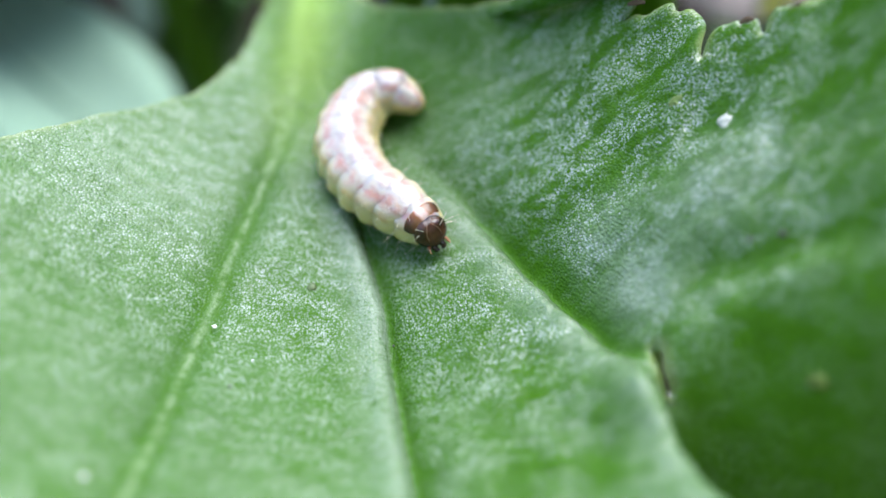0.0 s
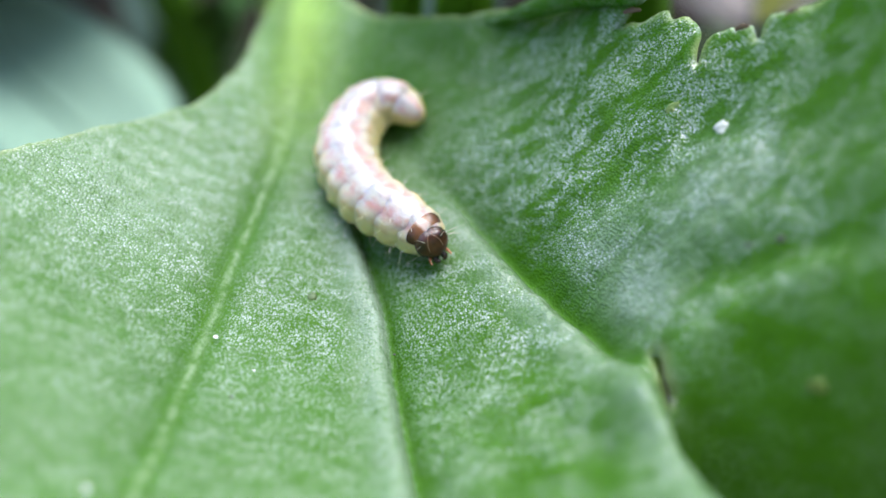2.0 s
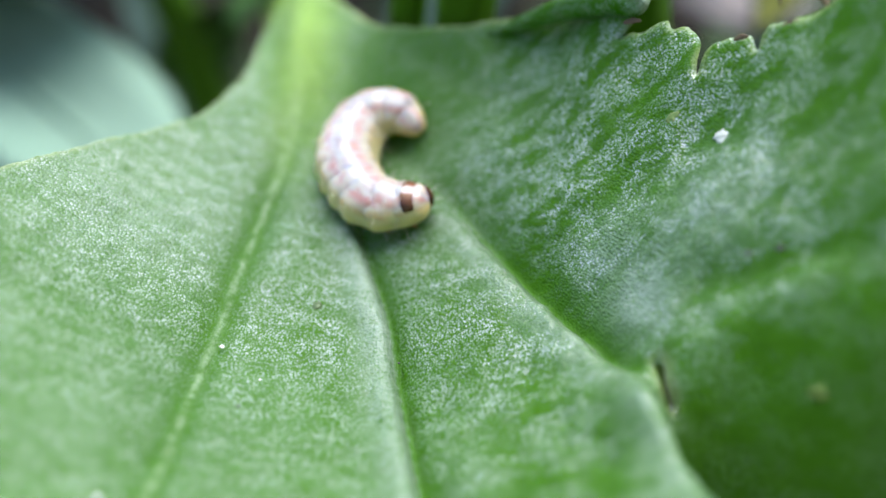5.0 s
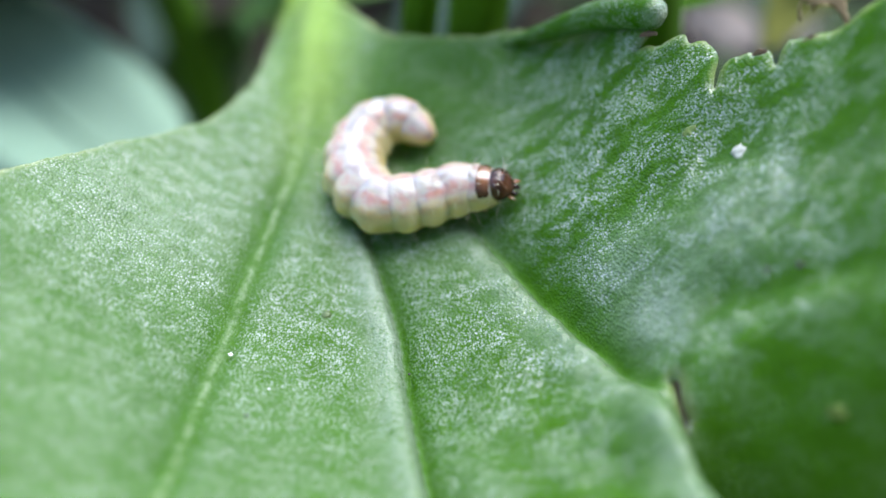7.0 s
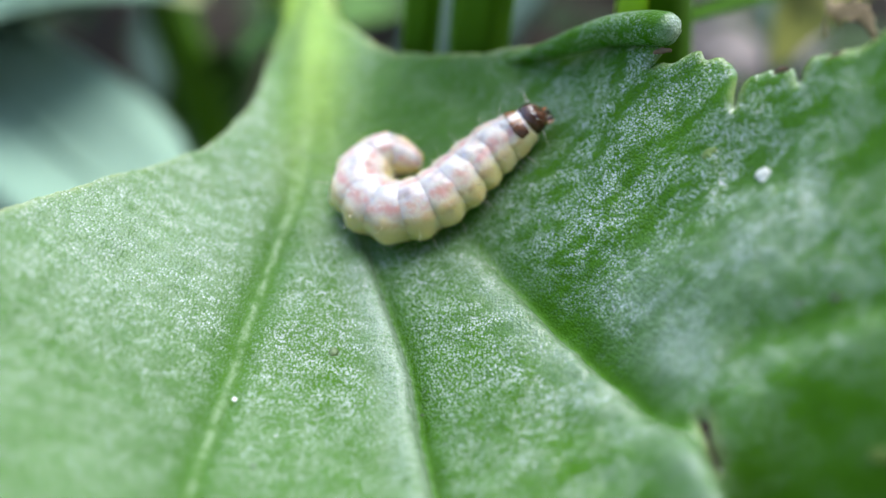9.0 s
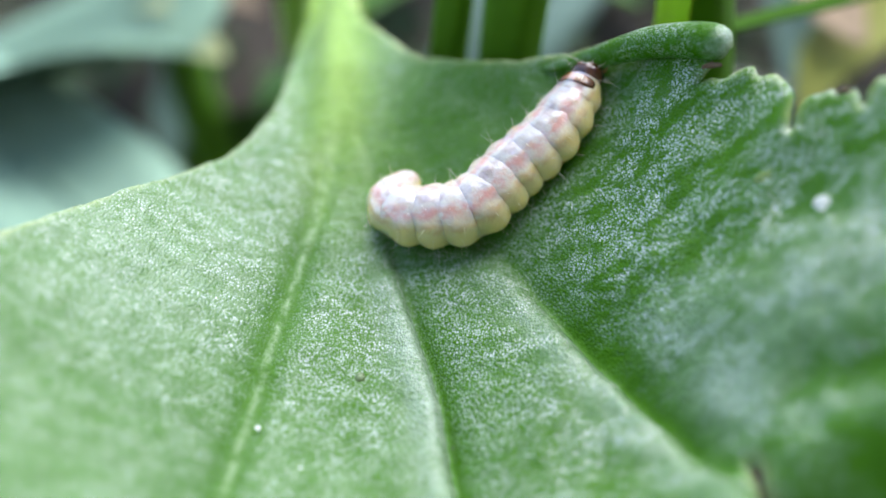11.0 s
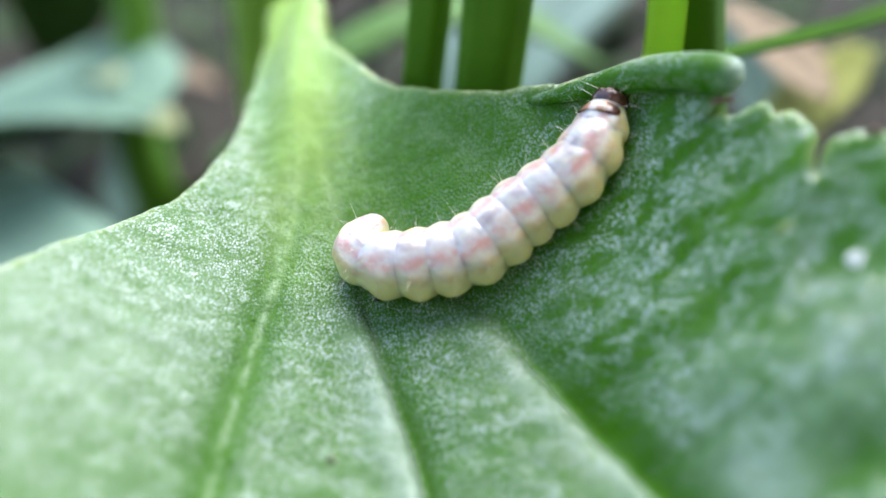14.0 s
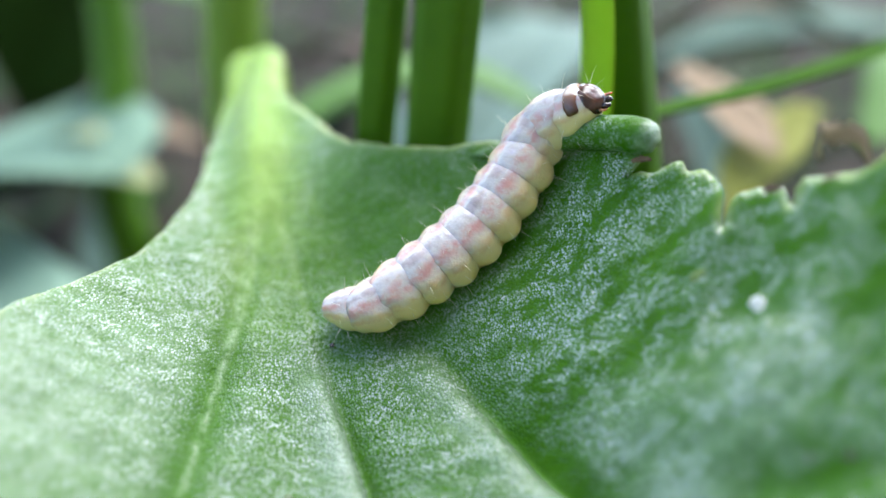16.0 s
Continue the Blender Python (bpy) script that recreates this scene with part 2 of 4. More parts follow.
M_FARGREEN = plant_material("green_leaf", (0.016, 0.055, 0.006), (0.045, 0.105, 0.015), 0.1, 0.75, 0.05, 0.2)
M_COVER = plant_material("low_plants", (0.008, 0.022, 0.007), (0.034, 0.052, 0.024), 0.05, 0.9, 0.02, 0.1)
M_DRY = plant_material("dry_leaf", (0.06, 0.042, 0.028), (0.11, 0.08, 0.05), 0.1, 0.8, 0.06, 0.12)
M_TAN = plant_material("tan_leaf", (0.125, 0.092, 0.058), (0.21, 0.155, 0.10), 0.15, 0.8, 0.06, 0.12)
M_PALETIP = plant_material("yellowed_tip", (0.10, 0.12, 0.05), (0.16, 0.17, 0.085), 0.1, 0.8, 0.1, 0.1)
M_DARKDRY = plant_material("withered_leaf", (0.018, 0.011, 0.008), (0.05, 0.034, 0.025), 0.05, 0.8, 0.06, 0.12)
M_YELLOW = plant_material("yellowing_leaf", (0.06, 0.085, 0.012), (0.15, 0.15, 0.035), 0.15, 0.8, 0.06, 0.12)
M_SOIL = plain_material("soil", (0.007, 0.006, 0.004), (0.028, 0.023, 0.017), 0.9, 0.03, 4.0, 0.08)
M_PLASTER = plain_material("plaster", (0.10, 0.095, 0.085), (0.20, 0.19, 0.175), 0.9, 0.02, 1.0)
M_SKIN = skin_material()
M_HEAD = shell_material("head_shell", (0.014, 0.006, 0.004), (0.075, 0.028, 0.014), 0.16)
M_AMBER = shell_material("amber_shell", (0.20, 0.075, 0.025), (0.50, 0.27, 0.15), 0.15, 0.5)
M_SHIELD = shield_material()
M_SUTURE = plain_material("pale_suture", (0.10, 0.05, 0.025), (0.20, 0.11, 0.06), 0.4)
M_JAW = shell_material("mouthparts_shell", (0.012, 0.006, 0.004), (0.05, 0.02, 0.01), 0.25)
M_HAIR = plain_material("bristle", (0.55, 0.50, 0.35), (0.75, 0.70, 0.55), 0.4)
M_BLACK = plain_material("dark_speck", (0.008, 0.008, 0.006), (0.03, 0.028, 0.015), 0.5, 3.0)
M_OLIVE = plain_material("olive_speck", (0.03, 0.06, 0.01), (0.06, 0.10, 0.02), 0.5, 3.0)
M_OLIVESCAR = plain_material("olive_scar", (0.06, 0.11, 0.01), (0.12, 0.18, 0.03), 0.6, 3.0)
M_WAX = plain_material("pale_speck", (0.48, 0.48, 0.44), (0.74, 0.73, 0.70), 0.8, 3.0)
M_SCAR = plain_material("scar_tissue", (0.24, 0.29, 0.22), (0.50, 0.49, 0.46), 0.8, 4.0, 0.06)
M_CREAM = plain_material("cream_speck", (0.50, 0.50, 0.22), (0.70, 0.68, 0.38), 0.4, 3.0)
M_DARKCURL = plain_material("dried_tissue", (0.03, 0.016, 0.008), (0.16, 0.10, 0.05), 0.7, 3.0, 0.1)
M_BROWN = plain_material("withered_tissue", (0.05, 0.03, 0.015), (0.40, 0.30, 0.16), 0.7, 1.4, 0.15)


def dew_material():
    n = Nodes("dew")
    n.set(Base_Color=(0.95, 0.97, 0.97), Roughness=0.03, IOR=1.33, Transmission_Weight=1.0)
    return n.mat


M_DEW = dew_material()


# ---- mesh helpers (millimetres in) ----
def shape(name, verts, faces, material, parent=None, label="", smooth=True):
    me = bpy.data.meshes.new(name)
    me.from_pydata([(x * U, y * U, z * U) for x, y, z in verts], [], faces)
    me.polygons.foreach_set("use_smooth", [smooth] * len(me.polygons))
    me.materials.append(material)
    me.update()
    ob = new(name, me)
    if parent is not None:
        ob.parent = parent
    if label:
        ob["label"] = label
    return ob


def rings(stations, around, closed=True):
    """Verts and faces of a skin over rings of points, with both ends capped."""
    verts = [p for ring in stations for p in ring]
    faces, k = [], around
    for i in range(len(stations) - 1):
        for j in range(k):
            a, b = i * k + j, i * k + (j + 1) % k
            faces.append((a, b, b + k, a + k))
    if closed:
        faces.append(tuple(reversed(range(k))))
        faces.append(tuple(range((len(stations) - 1) * k, len(stations) * k)))
    return verts, faces


def curve_points(ctrl, count):
    """A smooth curve through control points of any dimension."""
    p = np.array(ctrl, float)
    p = np.vstack([2 * p[0] - p[1], p, 2 * p[-1] - p[-2]])
    n = len(p) - 3
    out = []
    for u in np.linspace(0, n, count):
        i = min(int(u), n - 1)
        f = u - i
        a, b, c, d = p[i : i + 4]
        out.append(0.5 * (2 * b + (c - a) * f + (2 * a - 5 * b + 4 * c - d) * f**2 + (3 * b - a - 3 * c + d) * f**3))
    return np.array(out)


def tube(ctrl, radii, count=24, around=12, flat=1.0, channel=0.0):
    """A tapered stalk along a curve; flat squeezes it, channel dents its upper side."""
    pts = curve_points(ctrl, count)
    rad = np.interp(np.linspace(0, 1, count), np.linspace(0, 1, len(radii)), radii)
    out = []
    for i in range(count):
        d = Vector(pts[min(i + 1, count - 1)] - pts[max(i - 1, 0)]).normalized()
        s = d.cross(Vector((0, 0, 1)))
        s = s.normalized() if s.length > 1e-3 else Vector((1, 0, 0))
        up = s.cross(d)
        ring = []
        for j in range(around):
            q = 2 * math.pi * j / around
            r = rad[i] * (1 - channel * math.exp(-((((q - math.pi / 2 + math.pi) % (2 * math.pi)) - math.pi) / 0.6) ** 2))
            ring.append(tuple(Vector(pts[i]) + s * (r * math.cos(q)) + up * (r * flat * math.sin(q))))
        out.append(ring)
    return rings(out, around)


def pebble(radius, squash=0.6, seed=0, rough=0.25, n=10):
    """A small uneven lump resting on z = 0."""
    out = []
    for i in range(n):
        v = math.pi * (i + 0.5) / n
        ring = []
        for j in range(n + 2):
            q = 2 * math.pi * j / (n + 2)
            p = Vector((math.sin(v) * math.cos(q), math.sin(v) * math.sin(q), math.cos(v)))
            r = radius * (1 + rough * noise.noise(p * 1.7 + Vector((seed * 3.1, 0, 0))))
            ring.append((p.x * r, p.y * r, p.z * r * squash + radius * squash * 0.6))
        out.append(ring)
    return rings(out, n + 2)


# ---- the leaf ----
FORM = (85.284, 5.524, 2.149, -0.488, 3.623, 4.926, 2.082, 6.153, 0.938, 0.514)
SWELLS = ((8.4, 20.9, 1.5, 0.6), (9.2, 23.2, 0.9, -0.5), (6.4, 15.6, 1.1, 0.8), (10.5, 13.5, 2.6, 0.5),
          (-8.4, 19.2, 2.5, -0.45), (-2, 35.5, 2.6, 0.9), (4.8, 33, 2.4, -1.2), (6.6, 29, 1.6, 0.9), (8.4, 27, 1.0, -0.6), (8.5, 25.3, 0.6, 0.5), (11.2, 13.6, 1.8, 1.0), (8.5, 26.4, 0.9, 0.3), (13.6, 22.6, 0.9, 0.9))


def leaf_form(x, y):
    """Height of the leaf's upper side, without veins."""
    far, bend = np.maximum(y - 43.0, 0), np.maximum(y - 52.0, 0)
    y = np.minimum(y, 43.0)
    X, Y, k, z = (x + 1) / 12, (y - 26) / 12, 0, 0 * x + 0.12 * far - 0.05 * bend**2
    for i in range(4):
        for j in range(4 - i):
            z = z + FORM[k] * X**i * Y**j
            k += 1
    for a, b, s, h in SWELLS:
        z = z + h * np.exp(-((x - a) ** 2 + (y - b) ** 2) / (2 * s * s))
    # the near right part lies lower behind a ridge and bends down
    fall = 0.8 / (1 + np.exp((y - 17.3) / 0.4)) + 1.15 * np.maximum(17.2 - y, 0) ** 1.6
    return z - fall / (1 + np.exp(-(x - 6.55 - 0.35 * (15.5 - y)) / 0.25))


# vein course in plan, depth, reach to its left and right, paleness
VEINS = [
    ([(-10.4, 48), (-9.6, 42), (-8.3, 35), (-8.1, 30.5), (-8.35, 26), (-8.6, 22.5), (-8.7, 18), (-8.5, 14), (-8.3, 8), (-8.2, 3)], 0.38, 0.7, 0.5, 0.46, 0.10),
    ([(-9.6, 44), (-8.0, 37.5), (-6.2, 32), (-4.7, 27.6), (-3.4, 24.2), (-2.5, 21.8), (-1.9, 19), (-1.2, 16), (-0.5, 13), (0.3, 8), (0.8, 3)], 0.75, 0.14, 0.9, 0.02, 0.0),
    ([(-8.8, 44), (-5.5, 35), (-2.5, 29.6), (0.2, 26.5), (2.55, 23.2), (4.25, 20.5), (5.8, 17.7), (6.7, 14.6), (7.3, 11), (8, 6)], 1.3, 0.4, 1.05, 0.02, 0.0),
    ([(-9.3, 46), (-6.5, 40), (-3.0, 34.6), (1.0, 31.2), (4.0, 29.3), (6.4, 28.7)], 0.3, 1.0, 0.7, 0.08, 0.0),
    ([(8.2, 18.75), (8.8, 18.5), (9.9, 18.0), (10.9, 17.5), (13, 16)], 0.6, 0.5, 0.5, 0.05, 0.0),
    ([(-10.2, 42), (-10.8, 34), (-12.0, 27), (-13.4, 21), (-15, 13)], 0.12, 0.7, 0.7, 0.05, 0.0),
]
LEFT_MARGIN = [(-14, 1), (-19, 6), (-19.5, 13), (-17.6, 18.5), (-16.4, 22.2), (-15.2, 25.6), (-14.1, 28.2), (-12.7, 31), (-11.9, 34), (-11.5, 37.5), (-11.9, 41),
               (-12.2, 44.5), (-12.6, 48), (-13.0, 52), (-13.6, 58), (-14.8, 65)]
RIGHT_MARGIN = [(-11.4, 65), (-10.2, 58), (-9.4, 52), (-8.9, 48), (-7.9, 44.5), (-6.2, 41.2), (-3.6, 37), (-0.6, 34.8), (1.7, 34.1), (4.2, 33.2), (6.0, 31.6), (6.7, 29.7), (6.95, 28.95), (6.85, 28.4),
                (6.5, 28.55), (7.2, 28.05), (8.05, 27.77), (8.22, 27.42), (8.70, 27.12), (8.92, 26.1), (8.70, 25.1), (9.18, 25.74), (9.70, 25.57), (10.30, 25.02), (10.40, 24.46),
                (10.68, 24.84), (11.25, 24.27), (11.80, 23.82), (12.6, 23.3), (14, 22), (15.5, 18), (15, 10), (12, 3), (0, 0.5)]


def nearest(px, py, line):
    """Distance of points to a polyline, and the side on which they lie (right: plus)."""
    best, side = np.full(px.shape, 1e9), np.zeros(px.shape)
    foot = np.zeros(px.shape + (2,))
    for a, b in zip(line[:-1], line[1:]):
        dx, dy = b - a
        s = np.clip(((px - a[0]) * dx + (py - a[1]) * dy) / (dx * dx + dy * dy + 1e-12), 0, 1)
        qx, qy = a[0] + s * dx, a[1] + s * dy
        d = np.hypot(px - qx, py - qy)
        m = d < best
        best[m], side[m] = d[m], np.sign((px - a[0]) * dy - (py - a[1]) * dx)[m]
        foot[m] = np.stack([qx, qy], -1)[m]
    return best, side, foot


def inside(px, py, loop):
    odd = np.zeros(px.shape, bool)
    for a, b in zip(loop, np.roll(loop, -1, 0)):
        if a[1] == b[1]:
            continue
        odd ^= ((a[1] > py) != (b[1] > py)) & (px < (b[0] - a[0]) * (py - a[1]) / (b[1] - a[1]) + a[0])
    return odd


def build_leaf():
    margin = np.vstack([curve_points(LEFT_MARGIN, 150), curve_points(RIGHT_MARGIN, 420)])
    wob = np.array([[noise.noise(Vector((p[0] * 1.3, p[1] * 1.3, 2))), noise.noise(Vector((p[0] * 1.3, p[1] * 1.3, 7)))] for p in margin])
    margin = margin + np.where(np.arange(len(margin)) < 150, 0.025, 0.10)[:, None] * wob
    tear = curve_points([(6.60, 17.4), (6.84, 17.15), (6.86, 16.6), (7.08, 16.1), (6.88, 16.1), (6.70, 16.7), (6.60, 17.4)], 40)
    step = 0.13
    gx, gy = np.meshgrid(np.arange(-20, 16, step), np.arange(0, 66, step), indexing="ij")
    keep = inside(gx, gy, margin) & ~inside(gx, gy, tear)
    cell = keep[:-1, :-1] & keep[1:, :-1] & keep[:-1, 1:] & keep[1:, 1:]
    used = np.zeros(keep.shape, int)
    for a in (0, 1):
        for b in (0, 1):
            used[a : a + cell.shape[0], b : b + cell.shape[1]] += cell
    ids = np.full(keep.shape, -1)
    ids[used > 0] = np.arange((used > 0).sum())
    px, py = gx[used > 0].copy(), gy[used > 0].copy()
    edge = used[used > 0] < 4
    loop = np.vstack([margin, margin[:1]])
    dm, _, fm = nearest(px, py, loop)
    dt, _, ft = nearest(px, py, tear)
    rim_d = np.minimum(dm, dt)
    foot = np.where((dm < dt)[:, None], fm, ft)
    px[edge], py[edge] = foot[edge, 0], foot[edge, 1]
    rim_d[edge] = 0
    z = leaf_form(px, py)
    vein, bare, crest = np.zeros(px.shape), np.zeros(px.shape), np.zeros(px.shape)
    # pale patches where swells and ridges catch light, put into the colour
    for a, b, r, h in ((6.3, 19.4, 1.0, 0.55), (8.3, 20.6, 1.3, 0.3), (5.6, 21.6, 0.9, 0.3), (-13, 24, 3.5, 0.3), (-11, 16, 3.5, 0.15)):
        crest = np.maximum(crest, h * np.exp(-((px - a) ** 2 + (py - b) ** 2) / (2 * r * r)))
    for number, (course, deep, left, right, pale, ridge) in enumerate(VEINS):
        line = curve_points(course, 70)
        d, side, _ = nearest(px, py, line)
        fade = np.clip((38.5 - py) / 8, 0, 1)
        if number == 2:
            fade = fade * np.clip((py - 16.2) / 2.2, 0, 1)
        if number in (1, 2):
            fade = fade * np.clip((29.5 - py) / 6, 0.2, 1)
        reach = np.where(side > 0, left, right)
        z -= fade * deep * np.exp(-(np.sqrt(d * d + (0.006 if number == 1 else 0.10)) - (0.077 if number == 1 else 0.316)) / reach)
        z += fade * ridge * np.exp(-((d / 0.14) ** 2))
        if number in (1, 2):
            z += (0.10, 0.17)[number - 1] * fade * np.clip((28 - py) / 4, 0, 1) * np.exp(-(((d - (0.6, 0.65)[number - 1]) / 0.5) ** 2)) * (side > 0)
            crest = np.maximum(crest, (0.55, 0.36)[number - 1] * np.clip((28 - py) / 4, 0, 1) * np.exp(-(((d - (0.45, 0.75)[number - 1]) / (1.0, 0.95)[number - 1]) ** 2)) * (side > 0))
        # veins lack bloom; the groove's right side also loses it to paint in shade
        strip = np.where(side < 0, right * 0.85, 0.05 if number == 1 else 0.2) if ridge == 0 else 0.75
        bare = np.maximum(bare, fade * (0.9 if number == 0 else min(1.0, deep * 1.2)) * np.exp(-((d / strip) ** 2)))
        wide = 0.115 + 0.035 * np.clip(py - 26, 0, 22)
        vein = np.maximum(vein, pale * np.exp(-((d / wide) ** 2)))
    # the pale midrib widens into the stalk
    axis = px + 8.2 + 0.145 * (py - 34)
    mid = np.exp(-((axis / (0.7 + 0.04 * np.clip(py - 28, 0, 30))) ** 2)) * np.clip((py - 26) / 12, 0, 1)
    pale_side = np.exp(-((axis / np.where(axis > 0, 2.6, 1.5)) ** 2)) * np.clip((py - 27) / 8, 0, 1)
    rib = np.maximum(0.85 * mid, 0.75 * pale_side)
    z += 0.9 * mid * np.clip((py - 30) / 10, 0, 1)
    z -= 0.22 * axis**2 * np.clip((py - 46) / 9, 0, 1)
    rib = np.maximum(rib, 0.8 * np.clip((py - 40) / 8, 0, 1))
    # near right lobe: its shade put into the colour by leaving out pale flecks
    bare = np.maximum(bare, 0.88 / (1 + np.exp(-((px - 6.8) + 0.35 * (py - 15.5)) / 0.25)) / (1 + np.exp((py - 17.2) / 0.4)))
    bare = np.maximum(bare, 0.75 * np.exp(-(((px + 2.2) / 4.6) ** 2 + ((py - 34.5) / 3.6) ** 2)))
    flank = np.clip((px + 7.2 + 0.25 * (36 - py)) / 2.6, 0, 1)
    bare = np.maximum(bare, np.clip((py - 27) / 4.5, 0, 1) * flank * (0.42 + 0.36 / (1 + np.exp((px - 0.5) / 0.8))))
    bare = np.maximum(bare, np.minimum(1, rib * 1.35))
    bare = np.maximum(bare, 0.12 / (1 + np.exp(-(px - 1.0) / 1.5)))
    bare = np.maximum(bare, 0.38 / (1 + np.exp((py - 19.5) / 1.5)))
    bare = np.maximum(bare, 0.42 / (1 + np.exp(-(px - 5.5) / 0.8)) / (1 + np.exp(-(py - 24.5) / 0.8)))
    # right edge: shade of the steep part put in the same way
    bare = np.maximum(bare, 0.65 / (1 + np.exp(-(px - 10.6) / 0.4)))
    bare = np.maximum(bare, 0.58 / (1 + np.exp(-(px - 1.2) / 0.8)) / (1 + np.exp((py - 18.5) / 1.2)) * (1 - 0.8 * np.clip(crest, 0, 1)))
    # near lobe's shade, put in as less light let through; the blade is no thicker
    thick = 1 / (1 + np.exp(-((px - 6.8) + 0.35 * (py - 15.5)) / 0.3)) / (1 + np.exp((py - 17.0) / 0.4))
    # quilted relief and rounded margin
    uneven = 1 + 0.9 / (1 + np.exp(-(px - 3) / 0.8))
    z += 0.12 * uneven * np.array([noise.noise(Vector((x * 0.55, y * 0.55, 3.0))) for x, y in zip(px, py)])
    z += 0.05 * uneven * np.array([noise.noise(Vector((x * 1.6, y * 1.6, 9.0))) for x, y in zip(px, py)])
    wrinkled = 1 / (1 + np.exp(-(px - 2.5) / 0.8)) * (1 - 0.7 * thick)
    z += 0.06 * wrinkled * np.array([noise.noise(Vector((1.9 * x + 1.1 * y, 3.4 * y - 2.0 * x, 5.0))) for x, y in zip(px, py)])
    e = 1 - np.clip(rim_d / 0.45, 0, 1)
    drop = 0.28 * (1 - np.sqrt(np.maximum(1 - e * e, 0)))
    top = np.stack([px, py, z - drop], -1)
    low = np.stack([px, py, z - 0.62 + drop], -1)
    n = len(px)
    i, j = np.nonzero(cell)
    quad = np.stack([ids[i, j], ids[i + 1, j], ids[i + 1, j + 1], ids[i, j + 1]], -1)
    walls = []
    pad = np.pad(cell, 1)
    for di, dj, p, q in ((-1, 0, (0, 1), (0, 0)), (1, 0, (1, 0), (1, 1)), (0, -1, (0, 0), (1, 0)), (0, 1, (1, 1), (0, 1))):
        open_side = ~pad[i + 1 + di, j + 1 + dj]
        a, b = ids[i[open_side] + p[0], j[open_side] + p[1]], ids[i[open_side] + q[0], j[open_side] + q[1]]
        walls.append(np.stack([b, a, a + n, b + n], -1))
    faces = np.vstack([quad, quad[:, ::-1] + n] + walls)
    ob = shape("leaf", np.vstack([top, low]).tolist(), faces.tolist(), M_LEAF)
    chewed = (py > 15.5) & (px > 5.5)
    rim = np.exp(-((rim_d / np.where(chewed, 0.15, 0.26)) ** 2)) * np.where(chewed, 0.38, 0.75)
    # dense: more bloom to the left, with the sky's sheen put into its colour
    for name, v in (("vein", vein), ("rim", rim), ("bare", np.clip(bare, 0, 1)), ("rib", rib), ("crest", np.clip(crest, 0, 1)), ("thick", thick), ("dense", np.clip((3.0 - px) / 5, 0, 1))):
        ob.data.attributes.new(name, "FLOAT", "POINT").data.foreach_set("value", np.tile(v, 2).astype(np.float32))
    return tagged(ob, "broad waxy green leaf with sunken veins and chewed margin", "leaf")


leaf = build_leaf()
riders = [leaf]  # all that moves with the leaf
petiole_v, petiole_f = tube([(-8.4, 34, 85.6), (-9.2, 39, 86.5), (-10.2, 45, 87.6), (-11.1, 51, 88.4), (-12.0, 56, 88.3), (-13.6, 65, 83.0), (-18, 77, 70)],
                            [0.3, 1.2, 1.7, 1.9, 2.0, 2.1, 2.4], 60, 20, 0.85, 0.10)
shape("stalk", petiole_v, petiole_f, M_PETIOLE, leaf, "pale green fleshy leaf stalk")


lip_v, lip_f = tube([(1.4, 33.6, 90.90), (3.6, 32.0, 92.12), (5.2, 30.6, 93.08), (6.4, 29.3, 93.56), (7.1, 28.55, 93.66), (7.4, 28.3, 93.66)], [0.2, 0.40, 0.58, 0.68, 0.72, 0.74, 0.70, 0.50, 0.08], 30, 16, 0.9)
lobe = shape("rolled_lobe", lip_v, lip_f, M_LEAF, leaf, "thick rounded lobe rolled along the leaf margin")
along = np.repeat(np.linspace(0, 1, 30), 16)
for name, v in (("bare", 0.5 - 0.1 * along), ("rim", 0.4 * np.clip((along - 0.9) / 0.1, 0, 1)), ("crest", np.clip((along - 0.72) / 0.2, 0, 1))):
    lobe.data.attributes.new(name, "FLOAT", "POINT").data.foreach_set("value", v.astype(np.float32))


def leaf_top(x, y):
    return float(leaf_form(np.array(float(x)), np.array(float(y))))


# ---- ground ----
def build_ground():
    n, verts, faces = 90, [], []
    for i in range(n + 1):
        for j in range(n + 1):
            u, v = 2 * i / n - 1, 2 * j / n - 1
            x, y = 12000 * u * abs(u) ** 3, 12000 * v * abs(v) ** 3 + 100
            near = math.exp(-(x * x + y * y) / 600**2)
            z = near * (5 * noise.noise(Vector((x / 40, y / 40, 0))) + 2.5 * noise.noise(Vector((x / 12, y / 12, 4))))
            verts.append((x, y, z))
    for i in range(n):
        for j in range(n):
            a = i * (n + 1) + j
            faces.append((a, a + n + 1, a + n + 2, a + 1))
    return tagged(shape("ground", verts, faces, M_SOIL), "bare grey-brown garden soil", "soil", kind="structure")


build_ground()


# ---- unseen blockers added on the near side: a plain wall and overhang that keep sky light off ----
def plain_block(name, x0, x1, y0, y1, z0, z1, label):
    v = [(x, y, z) for z in (z0, z1) for x, y in ((x0, y0), (x1, y0), (x1, y1), (x0, y1))]
    f = [(0, 1, 5, 4), (1, 2, 6, 5), (2, 3, 7, 6), (3, 0, 4, 7), (4, 5, 6, 7), (3, 2, 1, 0)]
    return tagged(shape(name, v, f, M_PLASTER, smooth=False), label, "wall", kind="structure")


plain_block("shade_wall_south", -350, 4000, -800, -500, 0, 1500, "plain grey plaster wall added out of view to block sky")
plain_block("shade_overhang", -350, 4000, -800, -150, 1503, 1600, "plain grey overhang added out of view to block sky")


